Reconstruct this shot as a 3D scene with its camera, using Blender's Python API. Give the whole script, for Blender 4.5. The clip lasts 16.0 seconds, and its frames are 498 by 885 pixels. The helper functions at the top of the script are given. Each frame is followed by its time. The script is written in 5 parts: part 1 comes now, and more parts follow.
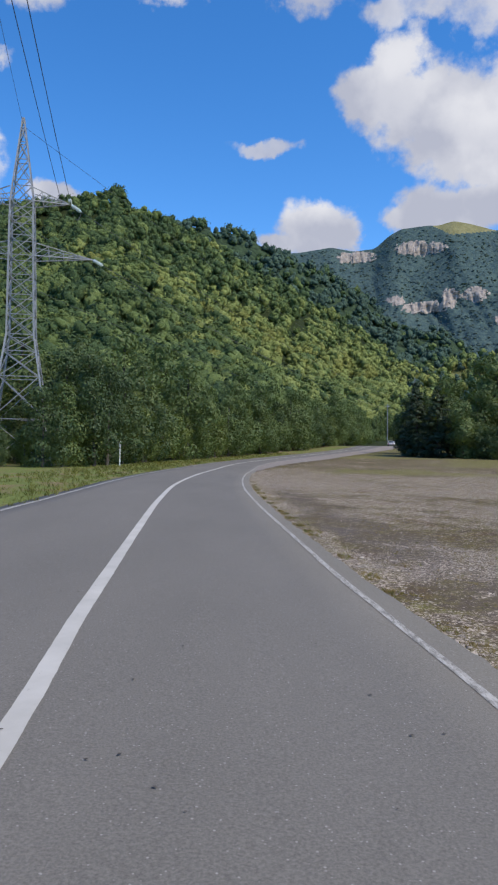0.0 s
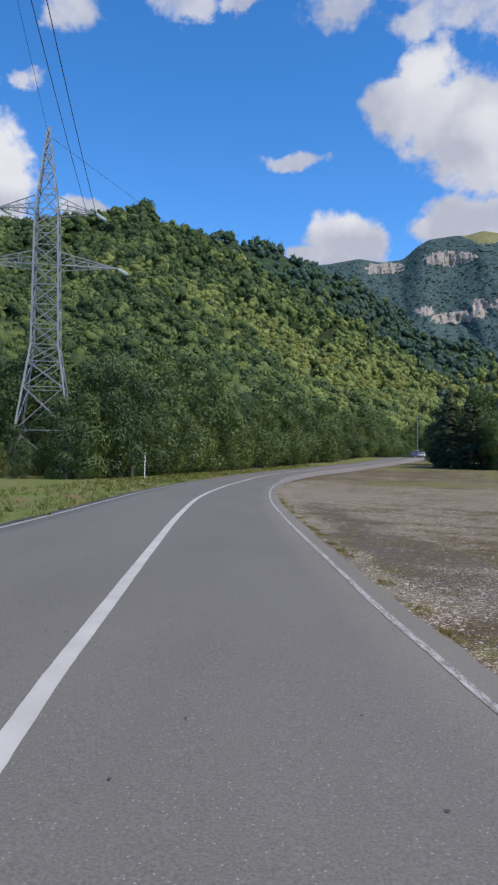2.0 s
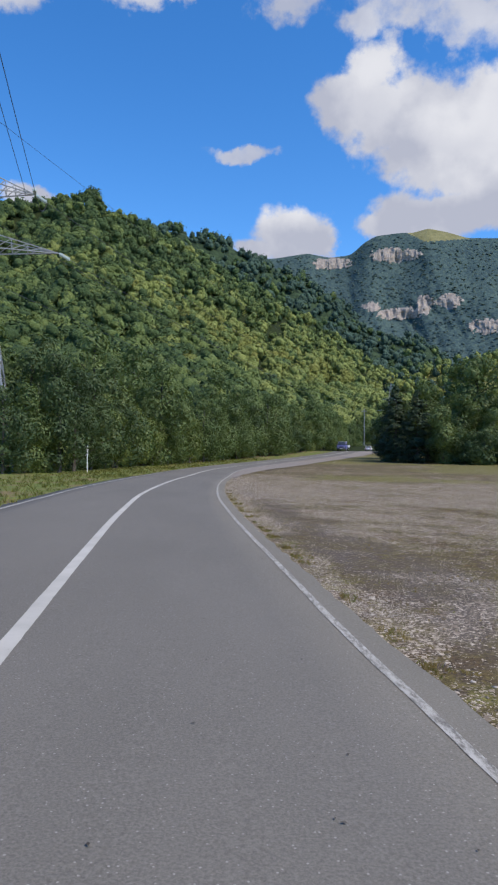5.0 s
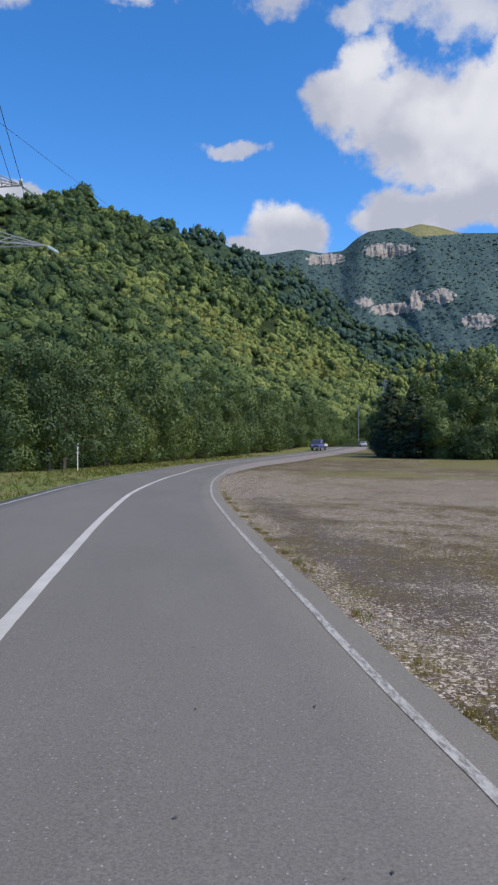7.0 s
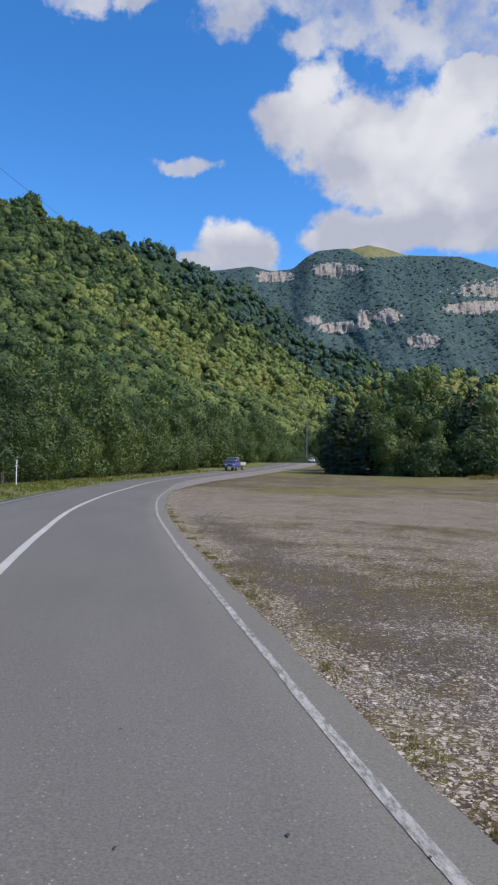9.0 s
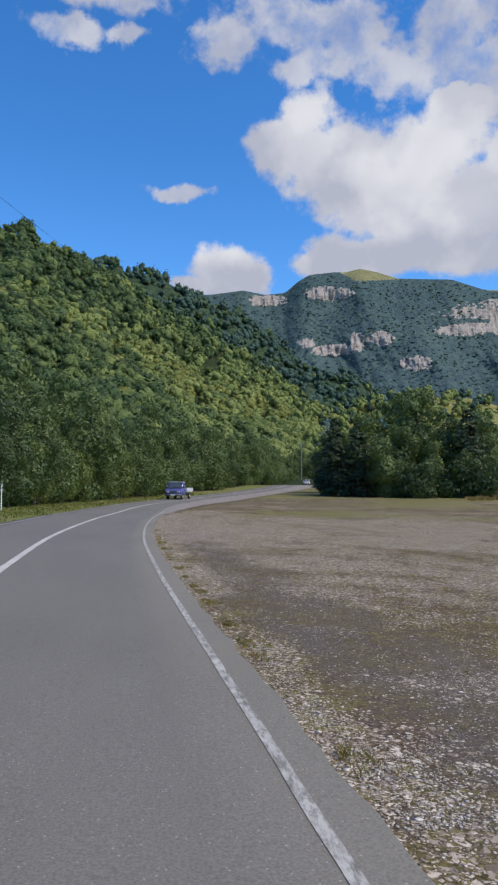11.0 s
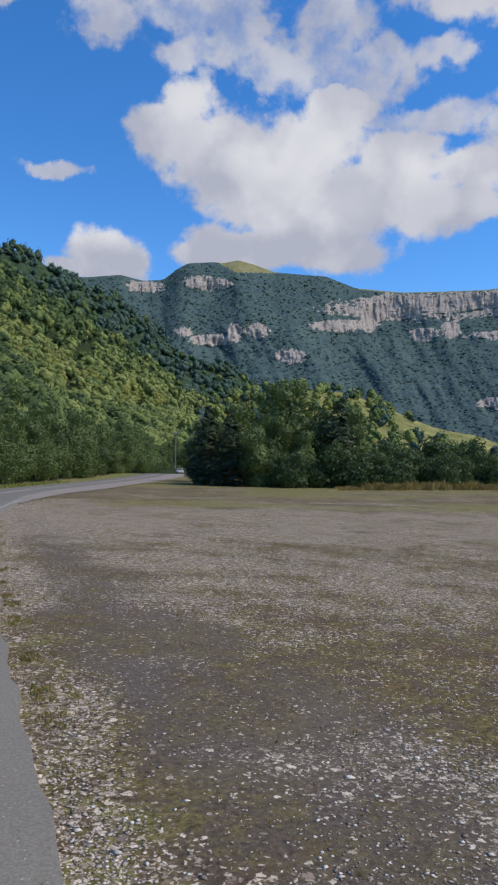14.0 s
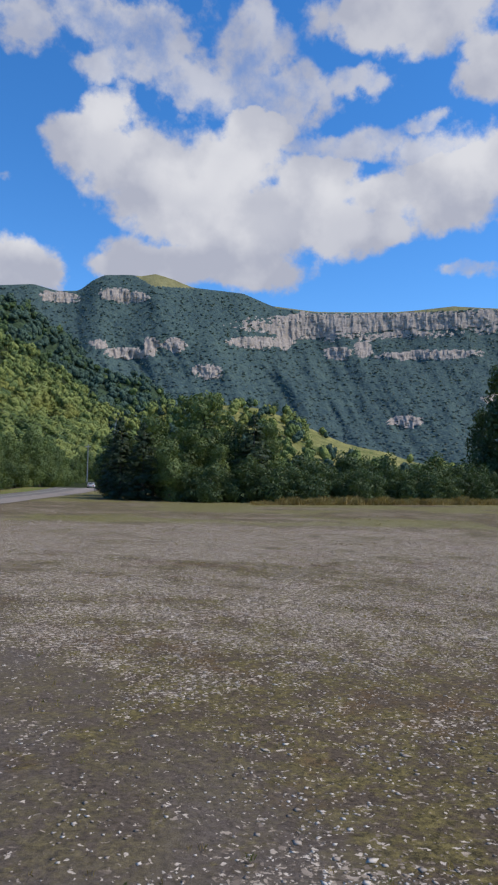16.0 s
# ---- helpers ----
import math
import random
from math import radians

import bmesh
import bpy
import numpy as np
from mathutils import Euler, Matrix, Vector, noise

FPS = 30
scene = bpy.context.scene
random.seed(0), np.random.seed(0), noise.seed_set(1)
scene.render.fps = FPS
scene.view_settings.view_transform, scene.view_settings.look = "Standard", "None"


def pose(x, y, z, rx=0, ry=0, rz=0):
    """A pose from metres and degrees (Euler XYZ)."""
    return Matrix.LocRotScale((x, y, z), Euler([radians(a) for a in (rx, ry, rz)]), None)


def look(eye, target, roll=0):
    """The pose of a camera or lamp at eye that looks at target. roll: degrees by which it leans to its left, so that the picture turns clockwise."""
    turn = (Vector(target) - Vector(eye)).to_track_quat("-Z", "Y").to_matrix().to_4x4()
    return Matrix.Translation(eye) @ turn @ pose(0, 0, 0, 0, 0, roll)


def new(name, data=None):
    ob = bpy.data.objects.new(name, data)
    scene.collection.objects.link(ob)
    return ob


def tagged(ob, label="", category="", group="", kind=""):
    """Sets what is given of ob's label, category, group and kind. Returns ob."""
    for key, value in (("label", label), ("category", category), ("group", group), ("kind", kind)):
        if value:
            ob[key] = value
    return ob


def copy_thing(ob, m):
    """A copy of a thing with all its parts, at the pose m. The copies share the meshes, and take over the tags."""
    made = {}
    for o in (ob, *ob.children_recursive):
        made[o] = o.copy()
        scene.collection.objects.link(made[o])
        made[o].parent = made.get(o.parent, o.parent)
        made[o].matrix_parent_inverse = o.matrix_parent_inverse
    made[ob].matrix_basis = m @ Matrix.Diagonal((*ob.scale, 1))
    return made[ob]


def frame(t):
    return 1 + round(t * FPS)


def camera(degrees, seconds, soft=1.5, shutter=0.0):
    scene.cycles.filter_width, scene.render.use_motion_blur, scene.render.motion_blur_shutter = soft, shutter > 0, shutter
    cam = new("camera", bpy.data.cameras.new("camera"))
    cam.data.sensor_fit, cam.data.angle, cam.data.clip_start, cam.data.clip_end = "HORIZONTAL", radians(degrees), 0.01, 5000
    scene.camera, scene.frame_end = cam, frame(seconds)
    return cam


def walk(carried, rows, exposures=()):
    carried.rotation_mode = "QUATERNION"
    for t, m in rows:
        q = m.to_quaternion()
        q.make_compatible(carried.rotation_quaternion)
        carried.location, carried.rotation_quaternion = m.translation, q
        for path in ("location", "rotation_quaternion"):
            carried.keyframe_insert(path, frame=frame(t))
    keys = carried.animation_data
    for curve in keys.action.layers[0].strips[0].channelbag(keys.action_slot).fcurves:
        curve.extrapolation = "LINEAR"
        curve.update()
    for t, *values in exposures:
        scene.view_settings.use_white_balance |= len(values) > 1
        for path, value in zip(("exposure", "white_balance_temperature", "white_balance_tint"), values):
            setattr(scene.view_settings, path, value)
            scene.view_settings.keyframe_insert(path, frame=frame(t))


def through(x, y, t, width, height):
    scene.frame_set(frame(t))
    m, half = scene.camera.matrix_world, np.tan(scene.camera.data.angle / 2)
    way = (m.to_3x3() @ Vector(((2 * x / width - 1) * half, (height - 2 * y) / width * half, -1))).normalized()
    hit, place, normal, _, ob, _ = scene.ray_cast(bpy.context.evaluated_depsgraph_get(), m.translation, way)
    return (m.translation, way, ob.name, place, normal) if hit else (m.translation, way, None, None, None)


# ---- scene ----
cam = camera(39.0, 16.0, 2.3)

# seconds, eye x y z, yaw, pitch, lean
ROWS = [
    (0, 0.060, 0.003, 1.643, -0.06, 0.35, 0.48),
    (0.5, 0.123, 0.361, 1.639, -0.11, 0.64, 0.46),
    (1, 0.126, 0.650, 1.624, 0.50, 1.07, 0.42),
    (1.5, 0.070, 1.019, 1.625, -0.92, 1.46, 0.89),
    (2, 0.087, 1.366, 1.614, 2.23, 1.29, 0.41),
    (2.5, 0.041, 1.658, 1.597, 2.60, 1.26, 0.16),
    (3, 0.013, 1.966, 1.604, -1.00, 1.46, 0.21),
    (5.5, 0.103, 2.900, 1.647, -2.48, 0.67, 0.54),
    (6, 0.108, 3.161, 1.629, -3.46, 0.65, 0.17),
    (6.5, 0.153, 3.492, 1.636, -0.55, 0.60, -0.04),
    (7, 0.105, 3.818, 1.639, -2.49, 0.49, 0.09),
    (7.5, 0.135, 4.110, 1.627, -3.26, 0.49, 0.32),
    (8, 0.178, 4.438, 1.634, -2.21, 0.87, 0.76),
    (8.5, 0.143, 4.769, 1.649, -6.40, 1.28, 0.93),
    (11, 0.367, 6.584, 1.596, -7.14, 3.63, 0.16),
    (11.5, 0.450, 6.925, 1.575, -10.74, 3.39, 0.03),
    (12, 0.599, 7.271, 1.576, -11.01, 3.29, 0.33),
    (12.5, 0.685, 7.648, 1.570, -16.09, 3.12, 0.69),
    (13, 0.876, 8.005, 1.549, -17.19, 3.21, 0.55),
    (13.5, 1.000, 8.331, 1.528, -16.73, 3.23, 0.81),
    (14, 1.141, 8.687, 1.525, -17.29, 2.83, 0.75),
    (14.5, 1.336, 9.011, 1.531, -17.09, 2.71, 0.40),
    (15, 1.507, 9.399, 1.504, -22.62, 3.17, -0.00),
    (15.5, 1.710, 9.716, 1.442, -24.27, 3.65, 0.29),
    (16, 1.863, 10.009, 1.436, -24.13, 4.16, 0.95),
]


def eye_pose(x, y, z, yaw, pitch, lean):
    ahead = Vector((-math.sin(radians(yaw)) * math.cos(radians(pitch)), math.cos(radians(yaw)) * math.cos(radians(pitch)), math.sin(radians(pitch))))
    eye = Vector((x, y, z))
    return look(eye, eye + ahead, lean)


walk(cam, [(t, eye_pose(*row)) for t, *row in ROWS], [(0, 0.06), (8.5, 0.06), (12.5, -0.04), (16, -0.08)])

# ---- world, sun, exposure ----
SUN_AZ, SUN_EL = 122.0, 50.0  # degrees clockwise from ahead, degrees up
scene.view_settings.exposure = 0.0

world = bpy.data.worlds.new("world")
scene.world = world
world.use_nodes = True
wn, wl = world.node_tree.nodes, world.node_tree.links
wn.clear()


def wnode(kind, **values):
    n = wn.new(kind)
    for key, v in values.items():
        n.inputs[key].default_value = v
    return n


def wmath(op, a, b=None, c=None, clamp=False):
    n = wn.new("ShaderNodeMath")
    n.operation, n.use_clamp = op, clamp
    for i, v in enumerate((a, b, c)):
        if v is None:
            continue
        if isinstance(v, (int, float)):
            n.inputs[i].default_value = v
        else:
            wl.new(v, n.inputs[i])
    return n.outputs[0]


def wvec(op, a, b=None):
    n = wn.new("ShaderNodeVectorMath")
    n.operation = op
    for i, v in enumerate((a, b)):
        if v is None:
            continue
        if isinstance(v, (tuple, list)):
            n.inputs[i].default_value = v
        else:
            wl.new(v, n.inputs[i])
    return n.outputs["Value"] if op == "LENGTH" else n.outputs["Vector"]


# cumulus heaps: azimuth, elevation, half width, half height, all in degrees
HEAPS = [
    (12.2, 28.7, 2.5, 2.6), (10.6, 26.2, 4.2, 2.5), (15.3, 25.1, 5.1, 3.2), (21.4, 25.3, 5.1, 3.4), (17.7, 22.3, 4.8, 2.7), (24.2, 21.4, 6.1, 3.5),
    (22.8, 18.5, 5.3, 2.4), (30.5, 21.2, 4.8, 2.4), (5.5, 17.0, 3.2, 2.4), (2.6, 16.0, 1.9, 1.1), (7.9, 16.6, 1.3, 1.5), (15.9, 17.7, 4.5, 2.0),
    (12.8, 17.3, 1.9, 1.3), (40.3, 22.8, 4.8, 3.3), (42.9, 24.5, 3.2, 3.0), (36.5, 35.0, 7.0, 2.3), (42.9, 31.4, 2.1, 2.9), (34.8, 20.8, 3.4, 1.8), (29.6, 24.6, 3.4, 2.2), (34.6, 23.3, 3.2, 1.7), (24.5, 28.2, 2.6, 1.6),
    (-21.9, 20.9, 2.5, 4.3), (-22.3, 18.1, 3.1, 1.8), (-15.5, 18.9, 2.6, 1.0),
]
# thin, torn cloud
VEILS = [
    (25.5, 29.2, 2.9, 2.5), (23.1, 30.6, 3.3, 2.5), (31.2, 27.1, 5.0, 1.2), (39.5, 26.0, 3.2, 1.9), (13.7, 34.3, 7.9, 2.1), (4.6, 32.7, 1.6, 1.4), (23.2, 33.2, 4.2, 3.0),
    (19.0, 31.2, 3.4, 1.9), (16.0, 32.5, 4.5, 1.6), (11.4, 31.9, 2.6, 1.2), (5.8, 33.3, 2.8, 1.5), (32.5, 31.2, 3.2, 1.0), (27.6, 30.6, 3.0, 2.4), (41.6, 17.4, 3.1, 0.6), (38.6, 28.1, 1.8, 0.7),
    (-16.9, 31.6, 2.4, 1.4), (-7.9, 33.4, 3.5, 0.9), (-2.7, 33.4, 2.3, 0.7), (-19.9, 27.3, 1.4, 0.8), (-5.0, 36.5, 9.0, 2.0), (1.3, 23.05, 2.7, 0.5),
]

coords = wn.new("ShaderNodeTexCoord").outputs["Generated"]
warp = wnode("ShaderNodeTexNoise", Scale=9.0, Detail=7.0, Roughness=0.62)
wl.new(coords, warp.inputs["Vector"])
warped = wvec("ADD", coords, wvec("MULTIPLY", wvec("SUBTRACT", warp.outputs["Color"], (0.5, 0.5, 0.5)), (0.075, 0.075, 0.06)))


def cloud_field(where, heaps):
    """The nearness to the cumulus heaps, 0 at their middle and 1 at their rim."""
    least = None
    for az, el, wide, high in heaps:
        a, e = radians(az), radians(el)
        c = (math.sin(a) * math.cos(e), math.cos(a) * math.cos(e), math.sin(e))
        off = wvec("MULTIPLY", wvec("SUBTRACT", where, c), (1 / radians(wide), 1 / radians(wide), 1 / (radians(high) * math.cos(e))))
        d = wvec("LENGTH", off)
        if least is None:
            least = d
        else:
            n = wn.new("ShaderNodeMath")
            n.operation = "SMOOTH_MIN"
            n.inputs[2].default_value = 0.25
            wl.new(least, n.inputs[0])
            wl.new(d, n.inputs[1])
            least = n.outputs[0]
    return least


def stepped(value, low, high, a=0.0, b=1.0):
    n = wn.new("ShaderNodeMapRange")
    n.interpolation_type = "SMOOTHSTEP"
    wl.new(value, n.inputs["Value"])
    for key, v in (("From Min", low), ("From Max", high), ("To Min", a), ("To Max", b)):
        n.inputs[key].default_value = v
    return n.outputs["Result"]


fine = wnode("ShaderNodeTexNoise", Scale=17.0, Detail=9.0, Roughness=0.58)
wl.new(coords, fine.inputs["Vector"])
wisps = wmath("SUBTRACT", fine.outputs["Fac"], 0.5)
heap_rim = wmath("ADD", cloud_field(warped, HEAPS), wmath("MULTIPLY", wisps, 1.7))
veil_rim = wmath("ADD", cloud_field(warped, VEILS), wmath("MULTIPLY", wisps, 2.8))
torn = wnode("ShaderNodeTexNoise", Scale=11.0, Detail=7.0, Roughness=0.62)
wl.new(wvec("ADD", coords, (0.3, 0.1, 0.0)), torn.inputs["Vector"])
cover = wmath("MAXIMUM", stepped(heap_rim, 1.16, 0.74), wmath("MULTIPLY", stepped(veil_rim, 1.15, 0.55), stepped(torn.outputs["Fac"], 0.34, 0.56, 0.35, 0.9)))
# heaps are bright above and grey beneath
soft = wnode("ShaderNodeTexNoise", Scale=11.0, Detail=5.0, Roughness=0.5)
wl.new(wvec("ADD", coords, (0.0, 0.0, 0.35)), soft.inputs["Vector"])
below = cloud_field(wvec("ADD", warped, (-0.02, 0.0, -0.05)), HEAPS)
grey = wmath("ADD", wmath("MULTIPLY", stepped(below, 0.3, 1.3), 0.5), wmath("MULTIPLY", stepped(soft.outputs["Fac"], 0.36, 0.64), 0.6))
tone = wn.new("ShaderNodeMix")
tone.data_type = "RGBA"
wl.new(grey, tone.inputs["Factor"])
tone.inputs["A"].default_value = (0.88, 0.89, 0.95, 1)
tone.inputs["B"].default_value = (0.53, 0.56, 0.68, 1)

sky = wn.new("ShaderNodeTexSky")
sky.sky_type, sky.sun_disc = "NISHITA", False
sky.sun_elevation, sky.sun_rotation = radians(SUN_EL), radians(SUN_AZ)
sky.altitude, sky.air_density, sky.dust_density, sky.ozone_density = 1200, 1.0, 0.0, 3.5
deep = wn.new("ShaderNodeHueSaturation")
deep.inputs["Saturation"].default_value, deep.inputs["Hue"].default_value = 1.28, 0.504
wl.new(sky.outputs["Color"], deep.inputs["Color"])
clear = wn.new("ShaderNodeBackground")
clear.inputs["Strength"].default_value = 0.218
wl.new(deep.outputs["Color"], clear.inputs["Color"])
cloudy = wn.new("ShaderNodeBackground")
cloudy.inputs["Strength"].default_value = 0.85
wl.new(tone.outputs["Result"], cloudy.inputs["Color"])
both = wn.new("ShaderNodeMixShader")
wl.new(cover, both.inputs["Fac"])
wl.new(clear.outputs[0], both.inputs[1])
wl.new(cloudy.outputs[0], both.inputs[2])
wl.new(both.outputs[0], wn.new("ShaderNodeOutputWorld").inputs["Surface"])

sun = new("sun", bpy.data.lights.new("sun", "SUN"))
sun.data.energy, sun.data.angle, sun.data.color = 4.2, radians(5), (1.0, 0.90, 0.75)
sa, se = radians(SUN_AZ), radians(SUN_EL)
sun.matrix_world = look((0, 0, 60), Vector((0, 0, 60)) - Vector((math.sin(sa) * math.cos(se), math.cos(sa) * math.cos(se), math.sin(se))))


# ---- materials ----
def material(name):
    m = bpy.data.materials.new(name)
    m.use_nodes = True
    m.node_tree.nodes.clear()
    return m, m.node_tree.nodes, m.node_tree.links


def noise_of(n, l, scale, detail=6.0, rough=0.6, where=None, stretch=None):
    t = n.new("ShaderNodeTexNoise")
    t.inputs["Scale"].default_value, t.inputs["Detail"].default_value, t.inputs["Roughness"].default_value = scale, detail, rough
    if where is None:
        where = n.new("ShaderNodeTexCoord").outputs["Object"]
    if stretch:
        s = n.new("ShaderNodeVectorMath")
        s.operation = "MULTIPLY"
        s.inputs[1].default_value = stretch
        l.new(where, s.inputs[0])
        where = s.outputs["Vector"]
    l.new(where, t.inputs["Vector"])
    return t.outputs["Fac"]


def ramp(n, l, value, *stops):
    r = n.new("ShaderNodeValToRGB")
    el = r.color_ramp.elements
    while len(el) < len(stops):
        el.new(0.5)
    for e, (at, col) in zip(el, stops):
        e.position, e.color = at, (*col, 1) if len(col) == 3 else col
    l.new(value, r.inputs["Fac"])
    return r.outputs["Color"]


def grey_ramp(n, l, value, low, high, a=0.0, b=1.0):
    m = n.new("ShaderNodeMapRange")
    m.interpolation_type = "SMOOTHSTEP"
    l.new(value, m.inputs["Value"])
    for key, v in (("From Min", low), ("From Max", high), ("To Min", a), ("To Max", b)):
        m.inputs[key].default_value = v
    return m.outputs["Result"]


def blend(n, l, fac, a, b, mode="MIX"):
    m = n.new("ShaderNodeMix")
    m.data_type, m.blend_type = "RGBA", mode
    for key, v in (("Factor", fac), ("A", a), ("B", b)):
        if isinstance(v, (int, float)):
            m.inputs[key].default_value = v
        elif isinstance(v, tuple):
            m.inputs[key].default_value = (*v, 1)
        else:
            l.new(v, m.inputs[key])
    return m.outputs["Result"]


def finish(n, l, colour, rough=0.8, metal=0.0, bump=None, strength=0.3, distance=0.02, spec=0.5):
    p = n.new("ShaderNodeBsdfPrincipled")
    if isinstance(colour, tuple):
        p.inputs["Base Color"].default_value = (*colour, 1)
    else:
        l.new(colour, p.inputs["Base Color"])
    if isinstance(rough, (int, float)):
        p.inputs["Roughness"].default_value = rough
    else:
        l.new(rough, p.inputs["Roughness"])
    p.inputs["Metallic"].default_value = metal
    p.inputs["Specular IOR Level"].default_value = spec
    if bump is not None:
        b = n.new("ShaderNodeBump")
        b.inputs["Strength"].default_value, b.inputs["Distance"].default_value = strength, distance
        l.new(bump, b.inputs["Height"])
        l.new(b.outputs["Normal"], p.inputs["Normal"])
    l.new(p.outputs[0], n.new("ShaderNodeOutputMaterial").inputs["Surface"])
    return p


def plain(name, colour, rough=0.6, metal=0.0, vary=0.15, scale=6.0, spec=0.5):
    """Paint, plastic or metal with faint dirt and grain."""
    m, n, l = material(name)
    dirt = noise_of(n, l, scale)
    dark = tuple(c * (1 - vary) for c in colour)
    light = tuple(min(1, c * (1 + vary)) for c in colour)
    finish(n, l, ramp(n, l, dirt, (0.35, dark), (0.65, light)), rough, metal, noise_of(n, l, scale * 20), 0.08, 0.005, spec)
    return m


def foliage(name, dark, mid, light, patch=0.25, through=0.35):
    """Leaves: each leaf has its own tone, and the tone drifts from bough to bough."""
    m, n, l = material(name)
    g = n.new("ShaderNodeNewGeometry")
    place = g.outputs["Position"]
    drift = noise_of(n, l, patch, 3.0, 0.5, place)
    own = g.outputs["Random Per Island"]
    mixv = n.new("ShaderNodeMath")
    mixv.operation = "MULTIPLY_ADD"
    l.new(own, mixv.inputs[0])
    mixv.inputs[1].default_value = 0.22
    s = n.new("ShaderNodeMath")
    s.operation = "MULTIPLY_ADD"
    l.new(drift, s.inputs[0])
    s.inputs[1].default_value, s.inputs[2].default_value = 1.1, -0.16
    l.new(s.outputs[0], mixv.inputs[2])
    colour = ramp(n, l, mixv.outputs[0], (0.15, dark), (0.5, mid), (0.9, light))
    d = n.new("ShaderNodeBsdfPrincipled")
    l.new(colour, d.inputs["Base Color"])
    d.inputs["Roughness"].default_value, d.inputs["Specular IOR Level"].default_value = 0.55, 0.25
    t = n.new("ShaderNodeBsdfTranslucent")
    l.new(blend(n, l, 1.0, colour, (1.0, 1.0, 0.5), "MULTIPLY"), t.inputs["Color"])
    mx = n.new("ShaderNodeMixShader")
    mx.inputs[0].default_value = through
    l.new(d.outputs[0], mx.inputs[1])
    l.new(t.outputs[0], mx.inputs[2])
    l.new(mx.outputs[0], n.new("ShaderNodeOutputMaterial").inputs["Surface"])
    return m


def asphalt_colour(n, l):
    grain = noise_of(n, l, 62.0, 4.0, 0.75)
    chips = n.new("ShaderNodeTexVoronoi")
    chips.inputs["Scale"].default_value = 48.0
    l.new(n.new("ShaderNodeTexCoord").outputs["Object"], chips.inputs["Vector"])
    pale = grey_ramp(n, l, chips.outputs["Distance"], 0.34, 0.20)
    worn = noise_of(n, l, 0.45, 5.0, 0.6, stretch=(1.0, 0.35, 1.0))
    base = ramp(n, l, grain, (0.36, (0.080, 0.072, 0.061)), (0.64, (0.226, 0.207, 0.178)))
    base = blend(n, l, 0.5, base, ramp(n, l, worn, (0.3, (0.124, 0.114, 0.098)), (0.7, (0.184, 0.168, 0.145))))
    pick = n.new("ShaderNodeMath")
    pick.operation = "MULTIPLY"
    l.new(pale, pick.inputs[0])
    l.new(grey_ramp(n, l, chips.outputs["Color"], 0.78, 0.84), pick.inputs[1])
    return blend(n, l, pick.outputs[0], base, (0.30, 0.28, 0.25)), grain


def make_asphalt():
    m, n, l = material("asphalt")
    colour, grain = asphalt_colour(n, l)
    finish(n, l, colour, 0.85, 0, grain, 0.5, 0.006, 0.3)
    return m


def make_paint(name, wear_low, wear_high, fade=1.0):
    """White road paint that has worn off here and there down to the asphalt."""
    m, n, l = material(name)
    colour, grain = asphalt_colour(n, l)
    patch = noise_of(n, l, 11.0, 9.0, 0.8, stretch=(1.6, 0.5, 1.0))
    gone = grey_ramp(n, l, patch, wear_low, wear_high)
    dirt = noise_of(n, l, 1.3, 4.0)
    white = ramp(n, l, dirt, (0.3, (0.40 * fade, 0.378 * fade, 0.335 * fade)), (0.7, (0.53 * fade, 0.502 * fade, 0.45 * fade)))
    finish(n, l, blend(n, l, gone, white, colour), 0.7, 0, grain, 0.4, 0.005, 0.3)
    return m


